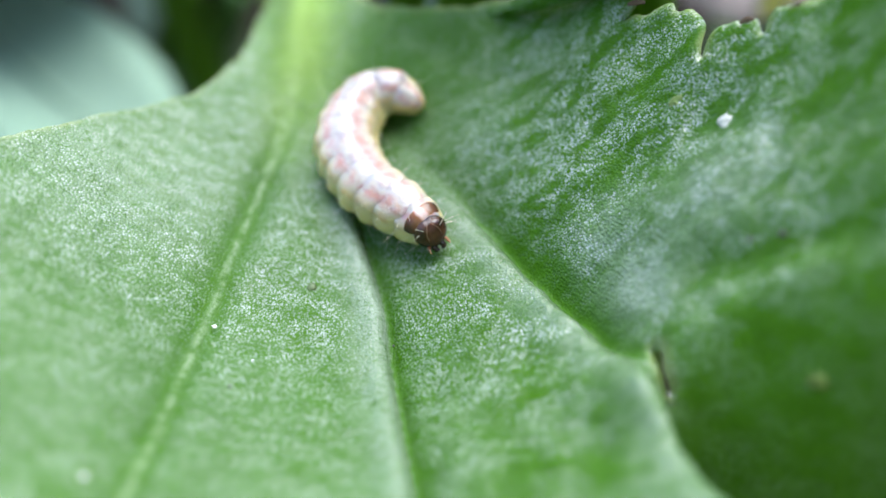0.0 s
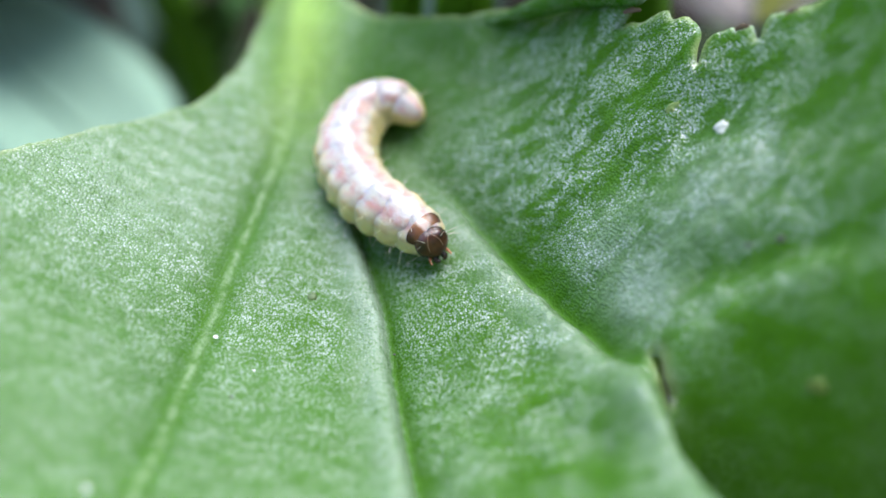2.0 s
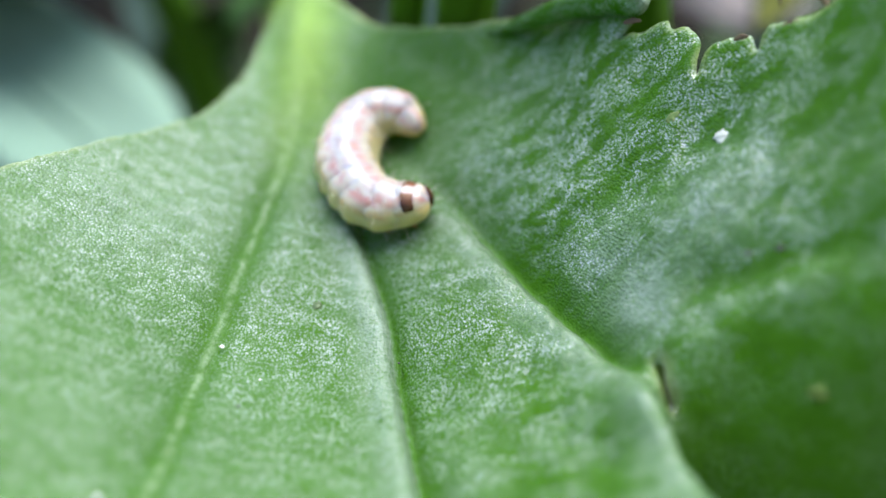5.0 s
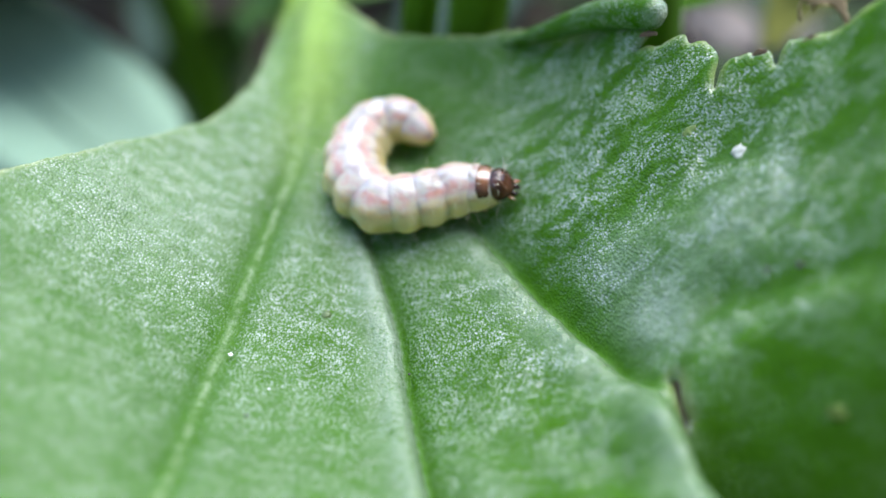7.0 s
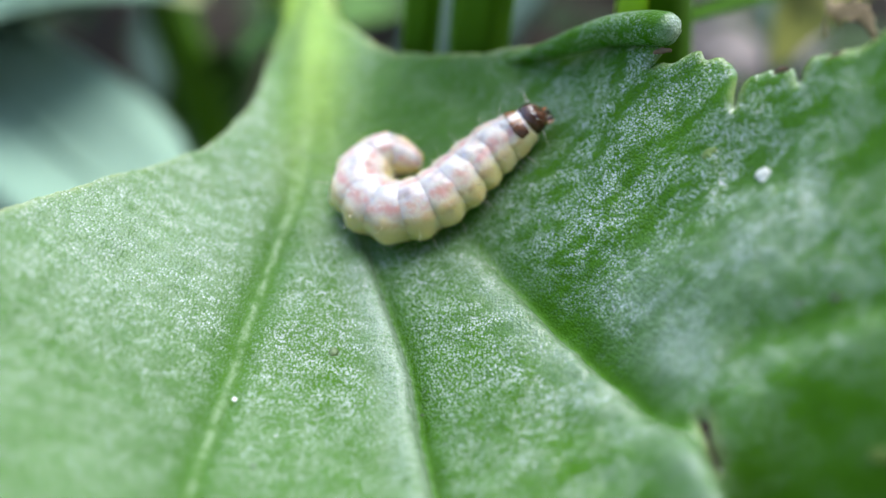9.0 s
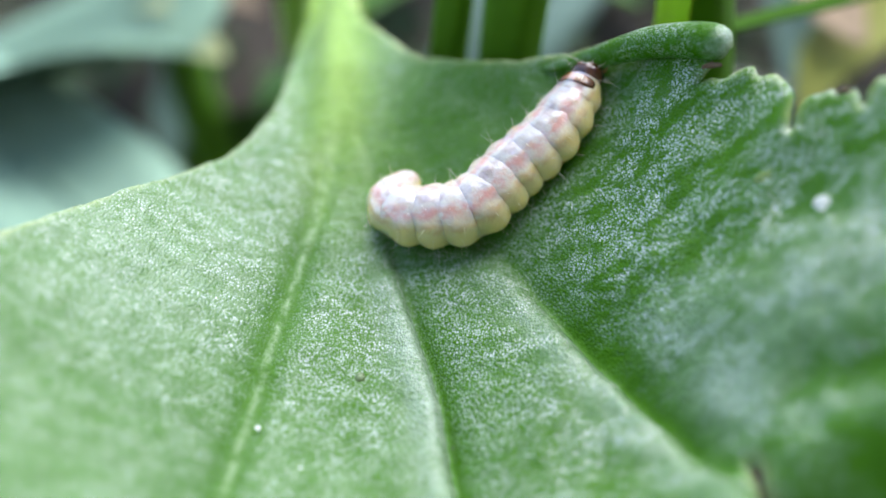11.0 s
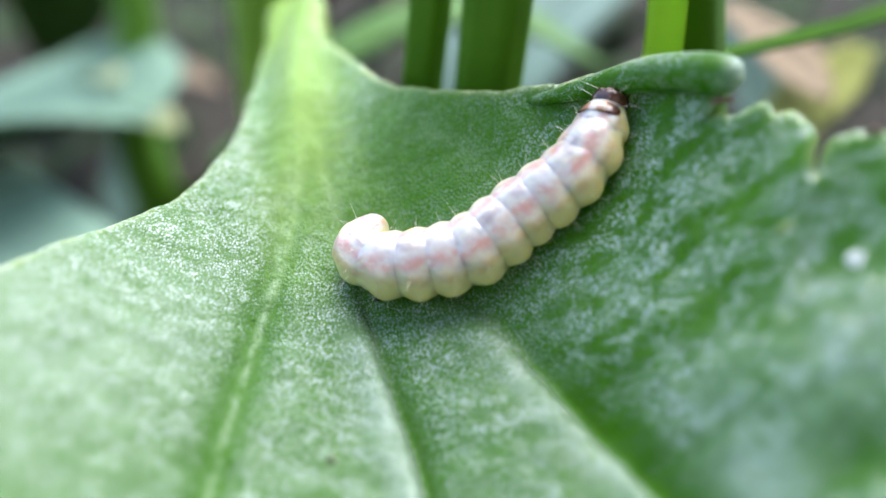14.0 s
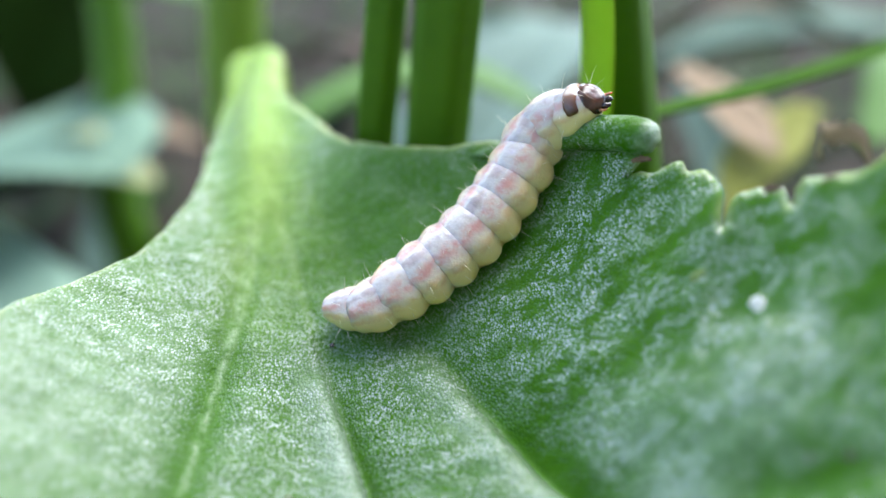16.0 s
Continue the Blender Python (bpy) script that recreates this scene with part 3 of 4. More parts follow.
# ---- plants behind ----
def blade(ctrl, width, material, name, lean=0.0, fold=0.25, count=26, thick=0.5):
    """A leaf blade along a curve: pointed, folded along its midrib, with thickness."""
    pts, out = curve_points(ctrl, count), []
    for i in range(count):
        f = i / (count - 1)
        w = width * 0.5 * (0.18 + 0.82 * math.sin(math.pi * min(1, 0.12 + f * 0.62)) ** 1.2) * (1 - max(0, f - 0.6) ** 2 / 0.165)
        w = max(w, 0.05)
        d = Vector(pts[min(i + 1, count - 1)] - pts[max(i - 1, 0)]).normalized()
        s = d.cross(Vector((math.sin(lean), 0, math.cos(lean)))).normalized()
        up = s.cross(d)
        c = Vector(pts[i])
        ring = []
        for q in (-1, -0.66, -0.33, 0, 0.33, 0.66, 1):
            ring.append(tuple(c + s * (w * q) + up * (fold * w * abs(q) + 0.04 * w * math.sin(9 * f + 3 * q))))
        for q in (1, 0.66, 0.33, 0, -0.33, -0.66, -1):
            ring.append(tuple(c + s * (w * q * 0.98) + up * (fold * w * abs(q) + 0.04 * w * math.sin(9 * f + 3 * q) - thick * (1.3 - abs(q)))))
        out.append(ring)
    v, f = rings(out, 14)
    return shape(name, v, f, material)


def grass_stem(name, x, y, lean, radius, top, label, material, keel=0.3):
    """An upright grass stem with lengthwise keels, from the soil up."""
    out = []
    for i in range(30):
        z = top * i / 29 - 3
        r = radius * (1.12 - 0.22 * i / 29)
        cx = x + lean * (z - 91)
        cy = y + 0.6 * math.sin(z / 40)
        out.append([(cx + r * math.cos(q) * (1 + 0.10 * math.cos(5 * q)), cy + 0.8 * r * math.sin(q) * (1 + keel * 0.3 * math.cos(5 * q)), z) for q in [2 * math.pi * k / 20 for k in range(20)]])
    v, f = rings(out, 20)
    return tagged(shape(name, v, f, material), label, "grass", "grass stems behind the leaf")


grass_stem("grass", -2.9, 40, 0.10, 1.0, 130, "dark green upright grass stem in shade", M_GRASS)
grass_stem("grass", 0.15, 39, 0.06, 1.6, 135, "broad mid-green ribbed grass stem", M_GRASS)
tagged(blade([(10.2, 38, -2), (8.8, 38, 60), (7.4, 38, 92), (5.8, 38.2, 104), (4.2, 38.6, 130)], 4.0, M_BLADE, "grass", 0.0, 0.3, 40, 0.35), "bright yellow-green young grass blade, backlit", "grass", "grass stems behind the leaf")
grass_stem("grass", 9.9, 39, -0.24, 1.35, 132, "green grass stem with a few pale dots", M_GRASS)
tagged(blade([(6, 41, 89), (13.3, 43.4, 90.0), (20.7, 45.7, 90.9), (29.5, 48.6, 92.9), (40, 52, 97)], 1.45, M_ARCH, "grass", 0.2, 0.35, 30, 0.3), "thin arching green grass leaf", "grass")

FAR = [
    ("broad_leaf", [(-124, 113, 40), (-88, 105, 51), (-63, 100, 58.5), (-46, 97.5, 64.5), (-38, 94.5, 64)], 46, M_FARPALE, 0.2, "pale blue-green leaf with yellowed tips"),
    ("broad_leaf", [(-81, 97.8, 61), (-67, 88.2, 57.8), (-53.9, 77.7, 53.7), (-41.9, 69.2, 48.8), (-33.9, 63.4, 46.2)], 24, M_FARMINT, 0.1, "dull blue-green low leaf below the stalk"),
    ("broad_leaf", [(-56, 112, 3), (-57, 121, 28), (-58, 131, 37), (-59, 142, 52)], 12, M_PALEST, 0.3, "grey-green leaf among other plants"),
    ("broad_leaf", [(-8, 72, 50), (4, 88, 70), (20, 112, 77), (42, 140, 76)], 20, M_PALEST, 0.0, "pale bluish leaf behind the grass"),
    ("broad_leaf", [(-24, 72, 68), (-10, 76, 79), (4, 78, 82), (16, 76, 78)], 10, M_FARGREEN, 0.0, "light green small leaf behind the stalk"),
    ("broad_leaf", [(142, 150, 50), (114, 130, 64), (90, 114, 70), (68, 104, 66)], 34, M_FARGREEN, 0.1, "fresh green leaf of a plant behind"),
    ("broad_leaf", [(42, 77, 80), (39, 75, 78.4), (36, 72, 77.0), (32.4, 68.8, 75.5), (29, 64, 72.5)], 7, M_YELLOW, 0.0, "yellowing leaf of a plant behind"),
    ("fallen_leaf", [(29.5, 84, 82.2), (31.4, 79.4, 81.0), (32.5, 75.2, 80.0), (33.4, 70.9, 78.8), (34.6, 67.5, 78.0)], 5.5, M_TAN, -0.2, "tan dry leaf caught among the plants"),
    ("broad_leaf", [(36.8, 76, 60), (36.6, 79.6, 66.6), (36.2, 84.3, 70.2), (35.5, 89.1, 74.1), (35.4, 93.7, 77.5), (35, 97, 82)], 7, M_PALEST, 0.1, "narrow grey-green leaf behind the grass"),
    ("fallen_leaf", [(-72, 150, 40), (-60, 143, 50), (-50, 140, 54), (-40, 138, 52)], 12, M_DRY, 0.3, "tan dry leaf lying among the plants"),
    ("fallen_leaf", [(-26, 168, 60), (-18, 162, 66), (-12, 160, 66), (-4, 158, 60)], 9, M_DARKDRY, 0.2, "dark brown withered leaf among the plants"),
    ("fallen_leaf", [(60, 190, 60), (74, 182, 71), (90, 178, 72), (110, 176, 64)], 14, M_DRY, 0.2, "tan dry leaf lying among the plants"),
    ("broad_leaf", [(-40, 260, 0), (-10, 220, 40), (20, 200, 58), (60, 190, 62)], 46, M_FAR, 0.0, "grey-green leaf far behind"),
    ("broad_leaf", [(-150, 300, 0), (-110, 240, 50), (-80, 210, 70), (-40, 190, 70)], 50, M_FARGREEN, 0.0, "dark green leaf far behind"),
    ("broad_leaf", [(-60, 130, 0), (-46, 120, 30), (-30, 114, 48), (-8, 112, 52)], 26, M_FARGREEN, 0.2, "shaded green leaf low behind the stalk"),
    ("broad_leaf", [(40, 280, 0), (80, 240, 40), (120, 220, 58), (170, 210, 60)], 46, M_FAR, 0.0, "grey-green leaf far behind"),
]
for name, ctrl, width, mat, lean, label in FAR:
    far_leaf = tagged(blade(ctrl, width, mat, name, lean), label, "leaf")
    v, f = tube(ctrl, [0.05 * width, 0.04 * width, 0.03 * width, 0.01 * width], 20, 8)
    shape("midrib", v, f, mat, far_leaf)
    if "yellowed tips" in label:
        for course in ([(-49, 102, 66.5), (-46, 100.7, 67.6), (-43, 99.5, 67.8)], [(-42, 96, 64.2), (-38, 94.5, 64), (-34, 93.2, 63.5)]):
            end = blade(course, 6, M_PALETIP, "leaf_tip", lean)
            end.parent, end["label"] = far_leaf, "yellowed leaf tip"


def ground_cover():
    """Low leaves that carpet the soil behind, too many to count."""
    rng, verts, faces = random.Random(4), [], []
    for _ in range(520):
        x, y = rng.uniform(-330, 330), rng.uniform(120, 620)
        turn, long, wide, rise = rng.uniform(0, 6.3), rng.uniform(14, 40), rng.uniform(6, 14), rng.uniform(2, 26)
        c, q = math.cos(turn), math.sin(turn)
        k = len(verts)
        for i in range(5):
            f = i / 4
            w = wide * math.sin(math.pi * (0.08 + 0.86 * f)) * 0.5
            h = rise + 8 * math.sin(math.pi * f) - 2
            for g, up in ((-1, 1.5), (0, 0), (1, 1.5)):
                verts.append((x + c * long * f - q * w * g, y + q * long * f + c * w * g, h + up))
        for i in range(4):
            for g in (0, 1):
                a = k + 3 * i + g
                faces.append((a, a + 1, a + 4, a + 3))
    return tagged(shape("ground_cover", verts, faces, M_COVER), "low tangled green plants on the soil", "plants", kind="stuff")


ground_cover()
stem_v, stem_f = tube([(-20, 82, -2), (-19, 79, 50), (-18.4, 77.5, 84), (-16, 80, 104), (-12, 84, 150)], [3.4, 3.1, 2.9, 2.6, 2.0], 30, 12)
tagged(shape("plant", stem_v, stem_f, M_PETIOLE), "pale green main stem that carries the leaf", "plant")
far_v, far_f = tube([(-43, 105, -2), (-44.5, 107, 40), (-46.5, 110, 55), (-47, 118, 66), (-48, 126, 90), (-50, 134, 140)], [4.0, 3.7, 3.5, 3.2, 2.6], 30, 12)
tagged(shape("plant", far_v, far_f, M_GRASS), "dark green upright plant stem", "stem")

M_STONE = plain_material("pale_stone", (0.20, 0.165, 0.15), (0.34, 0.29, 0.265), 0.8, 0.05, 2.0)
v, f = pebble(22, 0.35, 3, 0.35, 18)
stone = tagged(shape("stone", v, f, M_STONE), "pale pinkish flat stone lying on the soil", "stone")
stone.location = Vector((88, 190, -4)) * U

# ---- small marks on the leaf ----
MARKS = [
    ("speck", -5.3, 21.9, 0.2, M_OLIVE, "tiny olive speck on the leaf"),
    ("speck", -3.3, 22.4, 0.05, M_BLACK, "tiny black speck on the leaf"),
    ("speck", -7.1, 16.8, 0.07, M_BLACK, "tiny black speck on the leaf"),
    ("speck", -3.3, 16.0, 0.06, M_BLACK, "tiny black speck on the leaf"),
    ("speck", -1.9, 19.4, 0.05, M_BLACK, "tiny black speck on the leaf"),
    ("speck", -4.9, 17.8, 0.05, M_BLACK, "tiny black speck on the leaf"),
    ("speck", 9.9, 18.1, 0.12, M_BLACK, "black speck in a leaf crease"),
    ("speck", 9.2, 18.5, 0.09, M_BLACK, "black speck in a leaf crease"),
    ("grain", -8.3, 19.3, 0.08, M_WAX, "tiny glinting white grain"),
    ("grain", -9.4, 12.0, 0.08, M_WAX, "tiny glinting white grain"),
    ("grain", -6.7, 18.2, 0.06, M_WAX, "tiny glinting white grain"),
    ("scar", 9.25, 22.9, 0.25, M_SCAR, "small white scar on the leaf"),
    ("scar", -6.1, 26.7, 0.13, M_CREAM, "small cream scar on the leaf"),
    ("scar", 7.96, 24.4, 0.28, M_OLIVESCAR, "small olive scar sunk in the leaf"),
    ("scar", 10.7, 15.3, 0.26, M_OLIVESCAR, "small yellowish scar on the near lobe"),
    ("dropping", -4.3, 27.8, 0.10, M_BLACK, "small black dropping on the leaf"),
]
for k, (name, x, y, r, mat, label) in enumerate(MARKS):
    v, f = pebble(r, 0.22 if name == "scar" else 0.45, k, 0.7 if name == "scar" else 0.25, 16 if name == "scar" else 10)
    ob = shape(name, v, f, mat)
    slope = Vector((leaf_top(x - 0.2, y) - leaf_top(x + 0.2, y), leaf_top(x, y - 0.2) - leaf_top(x, y + 0.2), 0.4)).normalized()
    ob.rotation_euler = slope.to_track_quat("Z", "Y").to_euler()
    ob.location = Vector((x, y, leaf_top(x, y) - 0.06)) * U
    riders.append(tagged(ob, label, name))
v, f = pebble(0.16, 0.8, 40, 0.05, 14)
bead = tagged(shape("dew_drop", v, f, M_DEW), "small clear bead of dew at the tear", "dew")
riders.append(bead)
bead.location = (7.05 * U, 15.95 * U, (leaf_top(7.05, 15.95) - 0.05) * U)


def withered(ctrl, width, seed):
    """A crumpled dead scrap of leaf tissue."""
    pts, out = curve_points(ctrl, 18), []
    for i, p in enumerate(pts):
        w = width * (0.5 + 0.5 * math.sin(math.pi * (i + 1) / 19)) * (1 + 0.5 * noise.noise(Vector((i * 0.7, seed, 0))))
        ring = []
        for k in range(8):
            q = 2 * math.pi * k / 8
            j = 1 + 0.5 * noise.noise(Vector((i * 0.9, k * 1.3, seed)))
            ring.append((p[0] + 0.35 * w * j * math.cos(q), p[1] + 0.3 * w * math.sin(q), p[2] + w * j * math.sin(q)))
        out.append(ring)
    return rings(out, 8)


SCRAPS = [
    ([(10.46, 24.2, 95.5), (10.9, 24.3, 95.3), (11.5, 24.35, 95.35), (11.95, 24.35, 95.05), (12.3, 24.3, 94.5)], 0.30, M_BROWN, "brown withered curl on the chewed leaf margin"),
    ([(10.55, 24.2, 95.3), (10.6, 24.3, 94.9), (10.75, 24.3, 94.6)], 0.14, M_BROWN, "brown withered curl on the chewed leaf margin"),
    ([(9.82, 25.2, 93.14), (10.0, 25.1, 93.26), (10.2, 25.0, 93.28)], 0.10, M_DARKCURL, "dark brown dried crumb on the chewed leaf margin"),
    ([(10.97, 24.22, 93.88), (11.18, 24.12, 94.0), (11.42, 24.0, 94.06)], 0.11, M_DARKCURL, "dark brown dried crumb on the chewed leaf margin"),
    ([(6.55, 28.42, 92.86), (6.85, 28.34, 92.95), (7.15, 28.2, 93.0)], 0.10, M_DARKCURL, "dark brown dried crumb under the rolled lobe"),
]
for k, (ctrl, w, mat, label) in enumerate(SCRAPS):
    v, f = withered(ctrl, w, k * 5.0)
    riders.append(tagged(shape("withered_scrap", v, f, mat), label, "leaf scrap"))


# ---- the caterpillar ----
# spine joints from tail to snout: seconds and place
TAIL = [(0, -1.92, 29.96, 87.82), (2, -1.76, 29.82, 87.80), (2.5, -1.89, 29.83, 87.76), (3, -1.82, 29.78, 87.75), (3.5, -1.79, 29.79, 87.77), (6, -1.94, 29.79, 87.72), (6.5, -1.95, 29.73, 87.68), (7, -1.90, 29.84, 87.76), (7.5, -2.07, 29.78, 87.66), (8, -2.01, 29.78, 87.68), (10.5, -4.00, 29.85, 87.16), (11, -3.77, 29.72, 87.15), (11.5, -3.93, 29.76, 87.14), (12, -4.01, 29.68, 87.08), (12.5, -3.96, 29.61, 87.05), (13, -3.99, 29.63, 87.06), (13.5, -3.93, 29.70, 87.11), (14, -4.08, 29.81, 87.13), (14.5, -3.97, 29.53, 87.02), (15, -3.65, 29.31, 86.98), (15.5, -4.05, 29.35, 86.92), (16, -4.45, 28.72, 86.58)]
JOINT_B = [(0, -2.81, 30.82, 88.24), (2, -2.74, 30.78, 88.23), (2.5, -2.78, 30.77, 88.21), (3, -2.75, 30.68, 88.17), (3.5, -2.72, 30.70, 88.19), (6, -2.92, 30.82, 88.20), (6.5, -3.03, 30.85, 88.17), (7, -3.00, 30.86, 88.19), (7.5, -3.08, 30.87, 88.17), (8, -3.09, 30.86, 88.16), (10.5, -4.79, 29.65, 87.14), (11, -4.57, 29.53, 87.12), (11.5, -4.72, 29.57, 87.11), (12, -4.77, 29.47, 87.06), (12.5, -4.73, 29.38, 87.03), (13, -4.74, 29.42, 87.04), (13.5, -4.66, 29.51, 87.09), (14, -4.79, 29.63, 87.13), (14.5, -4.69, 29.35, 87.02), (15, -4.25, 29.03, 86.94), (15.5, -4.24, 28.82, 86.85), (16, -3.59, 28.44, 86.79)]
JOINT_C = [(0, -4.22, 30.63, 87.81), (2, -4.17, 30.57, 87.79), (2.5, -4.18, 30.59, 87.80), (3, -4.19, 30.56, 87.78), (3.5, -4.15, 30.52, 87.77), (6, -4.51, 30.65, 87.75), (6.5, -4.49, 30.63, 87.75), (7, -4.56, 30.66, 87.75), (7.5, -4.63, 30.67, 87.74), (8, -4.59, 30.75, 87.79), (10.5, -4.88, 28.59, 86.79), (11, -4.66, 28.50, 86.77), (11.5, -4.81, 28.54, 86.77), (12, -4.86, 28.46, 86.74), (12.5, -4.81, 28.36, 86.70), (13, -4.83, 28.43, 86.73), (13.5, -4.76, 28.57, 86.79), (14, -4.89, 28.72, 86.84), (14.5, -4.79, 28.44, 86.73), (15, -4.19, 28.25, 86.72), (15.5, -3.59, 28.22, 86.79), (16, -2.70, 28.28, 86.99)]
JOINT_D = [(0, -4.79, 28.41, 86.82), (2, -4.76, 28.40, 86.82), (2.5, -4.80, 28.38, 86.81), (3, -4.79, 28.38, 86.81), (3.5, -4.76, 28.34, 86.79), (6, -4.98, 28.35, 86.79), (6.5, -4.99, 28.48, 86.84), (7, -5.06, 28.36, 86.79), (7.5, -5.17, 28.59, 86.87), (8, -5.19, 28.71, 86.91), (10.5, -3.90, 28.05, 86.76), (11, -3.62, 28.00, 86.79), (11.5, -3.64, 28.02, 86.79), (12, -3.67, 27.99, 86.77), (12.5, -3.42, 28.02, 86.83), (13, -3.57, 28.05, 86.81), (13.5, -3.65, 28.11, 86.83), (14, -3.46, 28.04, 86.83), (14.5, -3.42, 28.03, 86.83), (15, -2.76, 28.16, 87.02), (15.5, -1.80, 28.13, 87.27), (16, -1.09, 28.78, 87.85)]
JOINT_E = [(0, -3.70, 26.12, 86.02), (2, -3.69, 26.09, 86.01), (2.5, -3.70, 26.07, 86.00), (3, -3.72, 26.15, 86.03), (3.5, -3.77, 26.14, 86.02), (6, -3.60, 26.27, 86.08), (6.5, -3.81, 26.46, 86.14), (7, -3.73, 26.47, 86.15), (7.5, -3.82, 26.70, 86.23), (8, -3.85, 26.81, 86.27), (10.5, -2.03, 28.01, 87.14), (11, -1.56, 27.89, 87.22), (11.5, -1.57, 27.88, 87.21), (12, -1.56, 27.86, 87.21), (12.5, -1.19, 28.38, 87.60), (13, -1.23, 28.10, 87.44), (13.5, -1.14, 28.04, 87.44), (14, -1.01, 28.00, 87.46), (14.5, -0.81, 27.91, 87.49), (15, -0.40, 28.61, 88.04), (15.5, 0.04, 28.78, 88.33), (16, 0.99, 29.58, 89.28)]
JOINT_F = [(0, -2.09, 24.70, 85.68), (2, -2.08, 24.62, 85.65), (2.5, -2.14, 24.65, 85.65), (3, -2.19, 24.78, 85.69), (3.5, -2.35, 24.89, 85.71), (6, -2.26, 26.48, 86.38), (6.5, -1.90, 26.69, 86.55), (7, -1.82, 26.40, 86.44), (7.5, -2.15, 26.72, 86.51), (8, -2.18, 26.82, 86.55), (10.5, -0.10, 28.89, 88.33), (11, 0.03, 28.94, 88.42), (11.5, 0.11, 28.90, 88.43), (12, -0.07, 28.91, 88.35), (12.5, 0.18, 29.52, 88.84), (13, 0.33, 29.15, 88.69), (13.5, 0.31, 28.91, 88.53), (14, 0.87, 28.71, 88.70), (14.5, 1.35, 29.16, 89.23), (15, 1.73, 29.88, 89.87), (15.5, 2.35, 29.97, 90.40), (16, 2.78, 30.73, 91.20)]
NECK = [(0, -1.25, 23.97, 85.46), (2, -1.19, 23.90, 85.44), (2.5, -1.29, 23.89, 85.41), (3, -1.54, 24.02, 85.41), (3.5, -1.69, 24.29, 85.49), (6, -1.34, 26.73, 87.02), (6.2, -0.95, 26.98, 87.17), (6.5, -0.60, 27.13, 87.07), (7, -0.13, 26.54, 86.95), (7.5, -0.70, 27.61, 87.27), (7.7, -0.75, 28.08, 87.51), (8, -0.66, 27.85, 87.42), (8.2, -0.15, 28.38, 87.91), (10.5, 1.67, 29.67, 89.61), (10.7, 1.97, 29.70, 89.81), (11, 1.74, 29.94, 89.81), (11.2, 1.24, 30.34, 89.78), (11.5, 0.73, 30.70, 89.75), (12, 0.51, 30.92, 89.79), (12.5, 1.68, 30.62, 90.18), (12.7, 2.09, 29.92, 90.00), (13, 2.06, 29.65, 89.83), (13.5, 2.42, 29.37, 89.91), (14, 2.90, 29.42, 90.29), (14.5, 3.10, 29.90, 90.70), (15, 3.30, 29.88, 91.06), (15.5, 3.77, 31.20, 92.52), (16, 3.95, 31.67, 93.03)]
SNOUT = [(0, -0.53, 23.02, 85.06), (2, -0.47, 22.88, 85.02), (2.2, -0.38, 23.14, 85.14), (2.5, -0.87, 22.62, 84.83), (2.7, -1.17, 22.69, 84.80), (2.9, -1.36, 22.40, 84.66), (3, -1.70, 22.25, 84.56), (3.2, -1.85, 22.31, 84.56), (3.5, -1.88, 22.71, 84.69), (3.7, -2.01, 22.91, 84.74), (5.8, -1.27, 28.08, 86.41), (6, -1.13, 28.26, 86.56), (6.2, -0.67, 28.59, 87.01), (6.5, 1.19, 27.10, 87.65), (6.7, 1.71, 26.04, 87.34), (7, 1.77, 25.92, 87.30), (7.2, 1.91, 26.36, 87.63), (7.5, 0.51, 29.45, 88.15), (7.7, -0.53, 29.69, 87.72), (8, 0.25, 29.61, 88.12), (8.2, 1.18, 29.14, 88.82), (10.3, 3.87, 29.80, 91.15), (10.5, 3.87, 29.45, 90.98), (10.7, 4.47, 28.72, 91.25), (11, 3.27, 31.85, 91.70), (11.2, 1.60, 32.70, 91.40), (11.5, -0.62, 32.55, 90.31), (11.7, -1.18, 32.58, 90.08), (12, 0.47, 33.04, 91.18), (12.2, 1.91, 32.45, 91.34), (12.5, 3.94, 29.75, 91.20), (12.7, 3.57, 27.89, 89.75), (13, 3.49, 27.08, 89.14), (13.2, 4.14, 27.54, 90.05), (13.5, 4.67, 28.37, 91.25), (13.7, 4.66, 29.37, 91.85), (14, 4.18, 31.31, 92.16), (14.2, 4.93, 30.18, 92.55), (14.5, 5.54, 28.14, 92.15), (14.7, 5.61, 28.64, 92.67), (15, 5.34, 29.23, 93.18), (15.2, 5.16, 29.72, 93.28), (15.5, 5.86, 30.38, 94.60), (15.7, 5.55, 30.66, 94.46), (16, 5.73, 30.20, 94.66)]
JOINTS = [TAIL, JOINT_B, JOINT_C, JOINT_D, JOINT_E, JOINT_F, NECK, SNOUT]
RADII = [0.76, 0.97, 1.13, 1.19, 1.22, 1.23, 1.22, 1.20, 1.17, 1.13, 1.06, 0.90]
HALF = 1.36


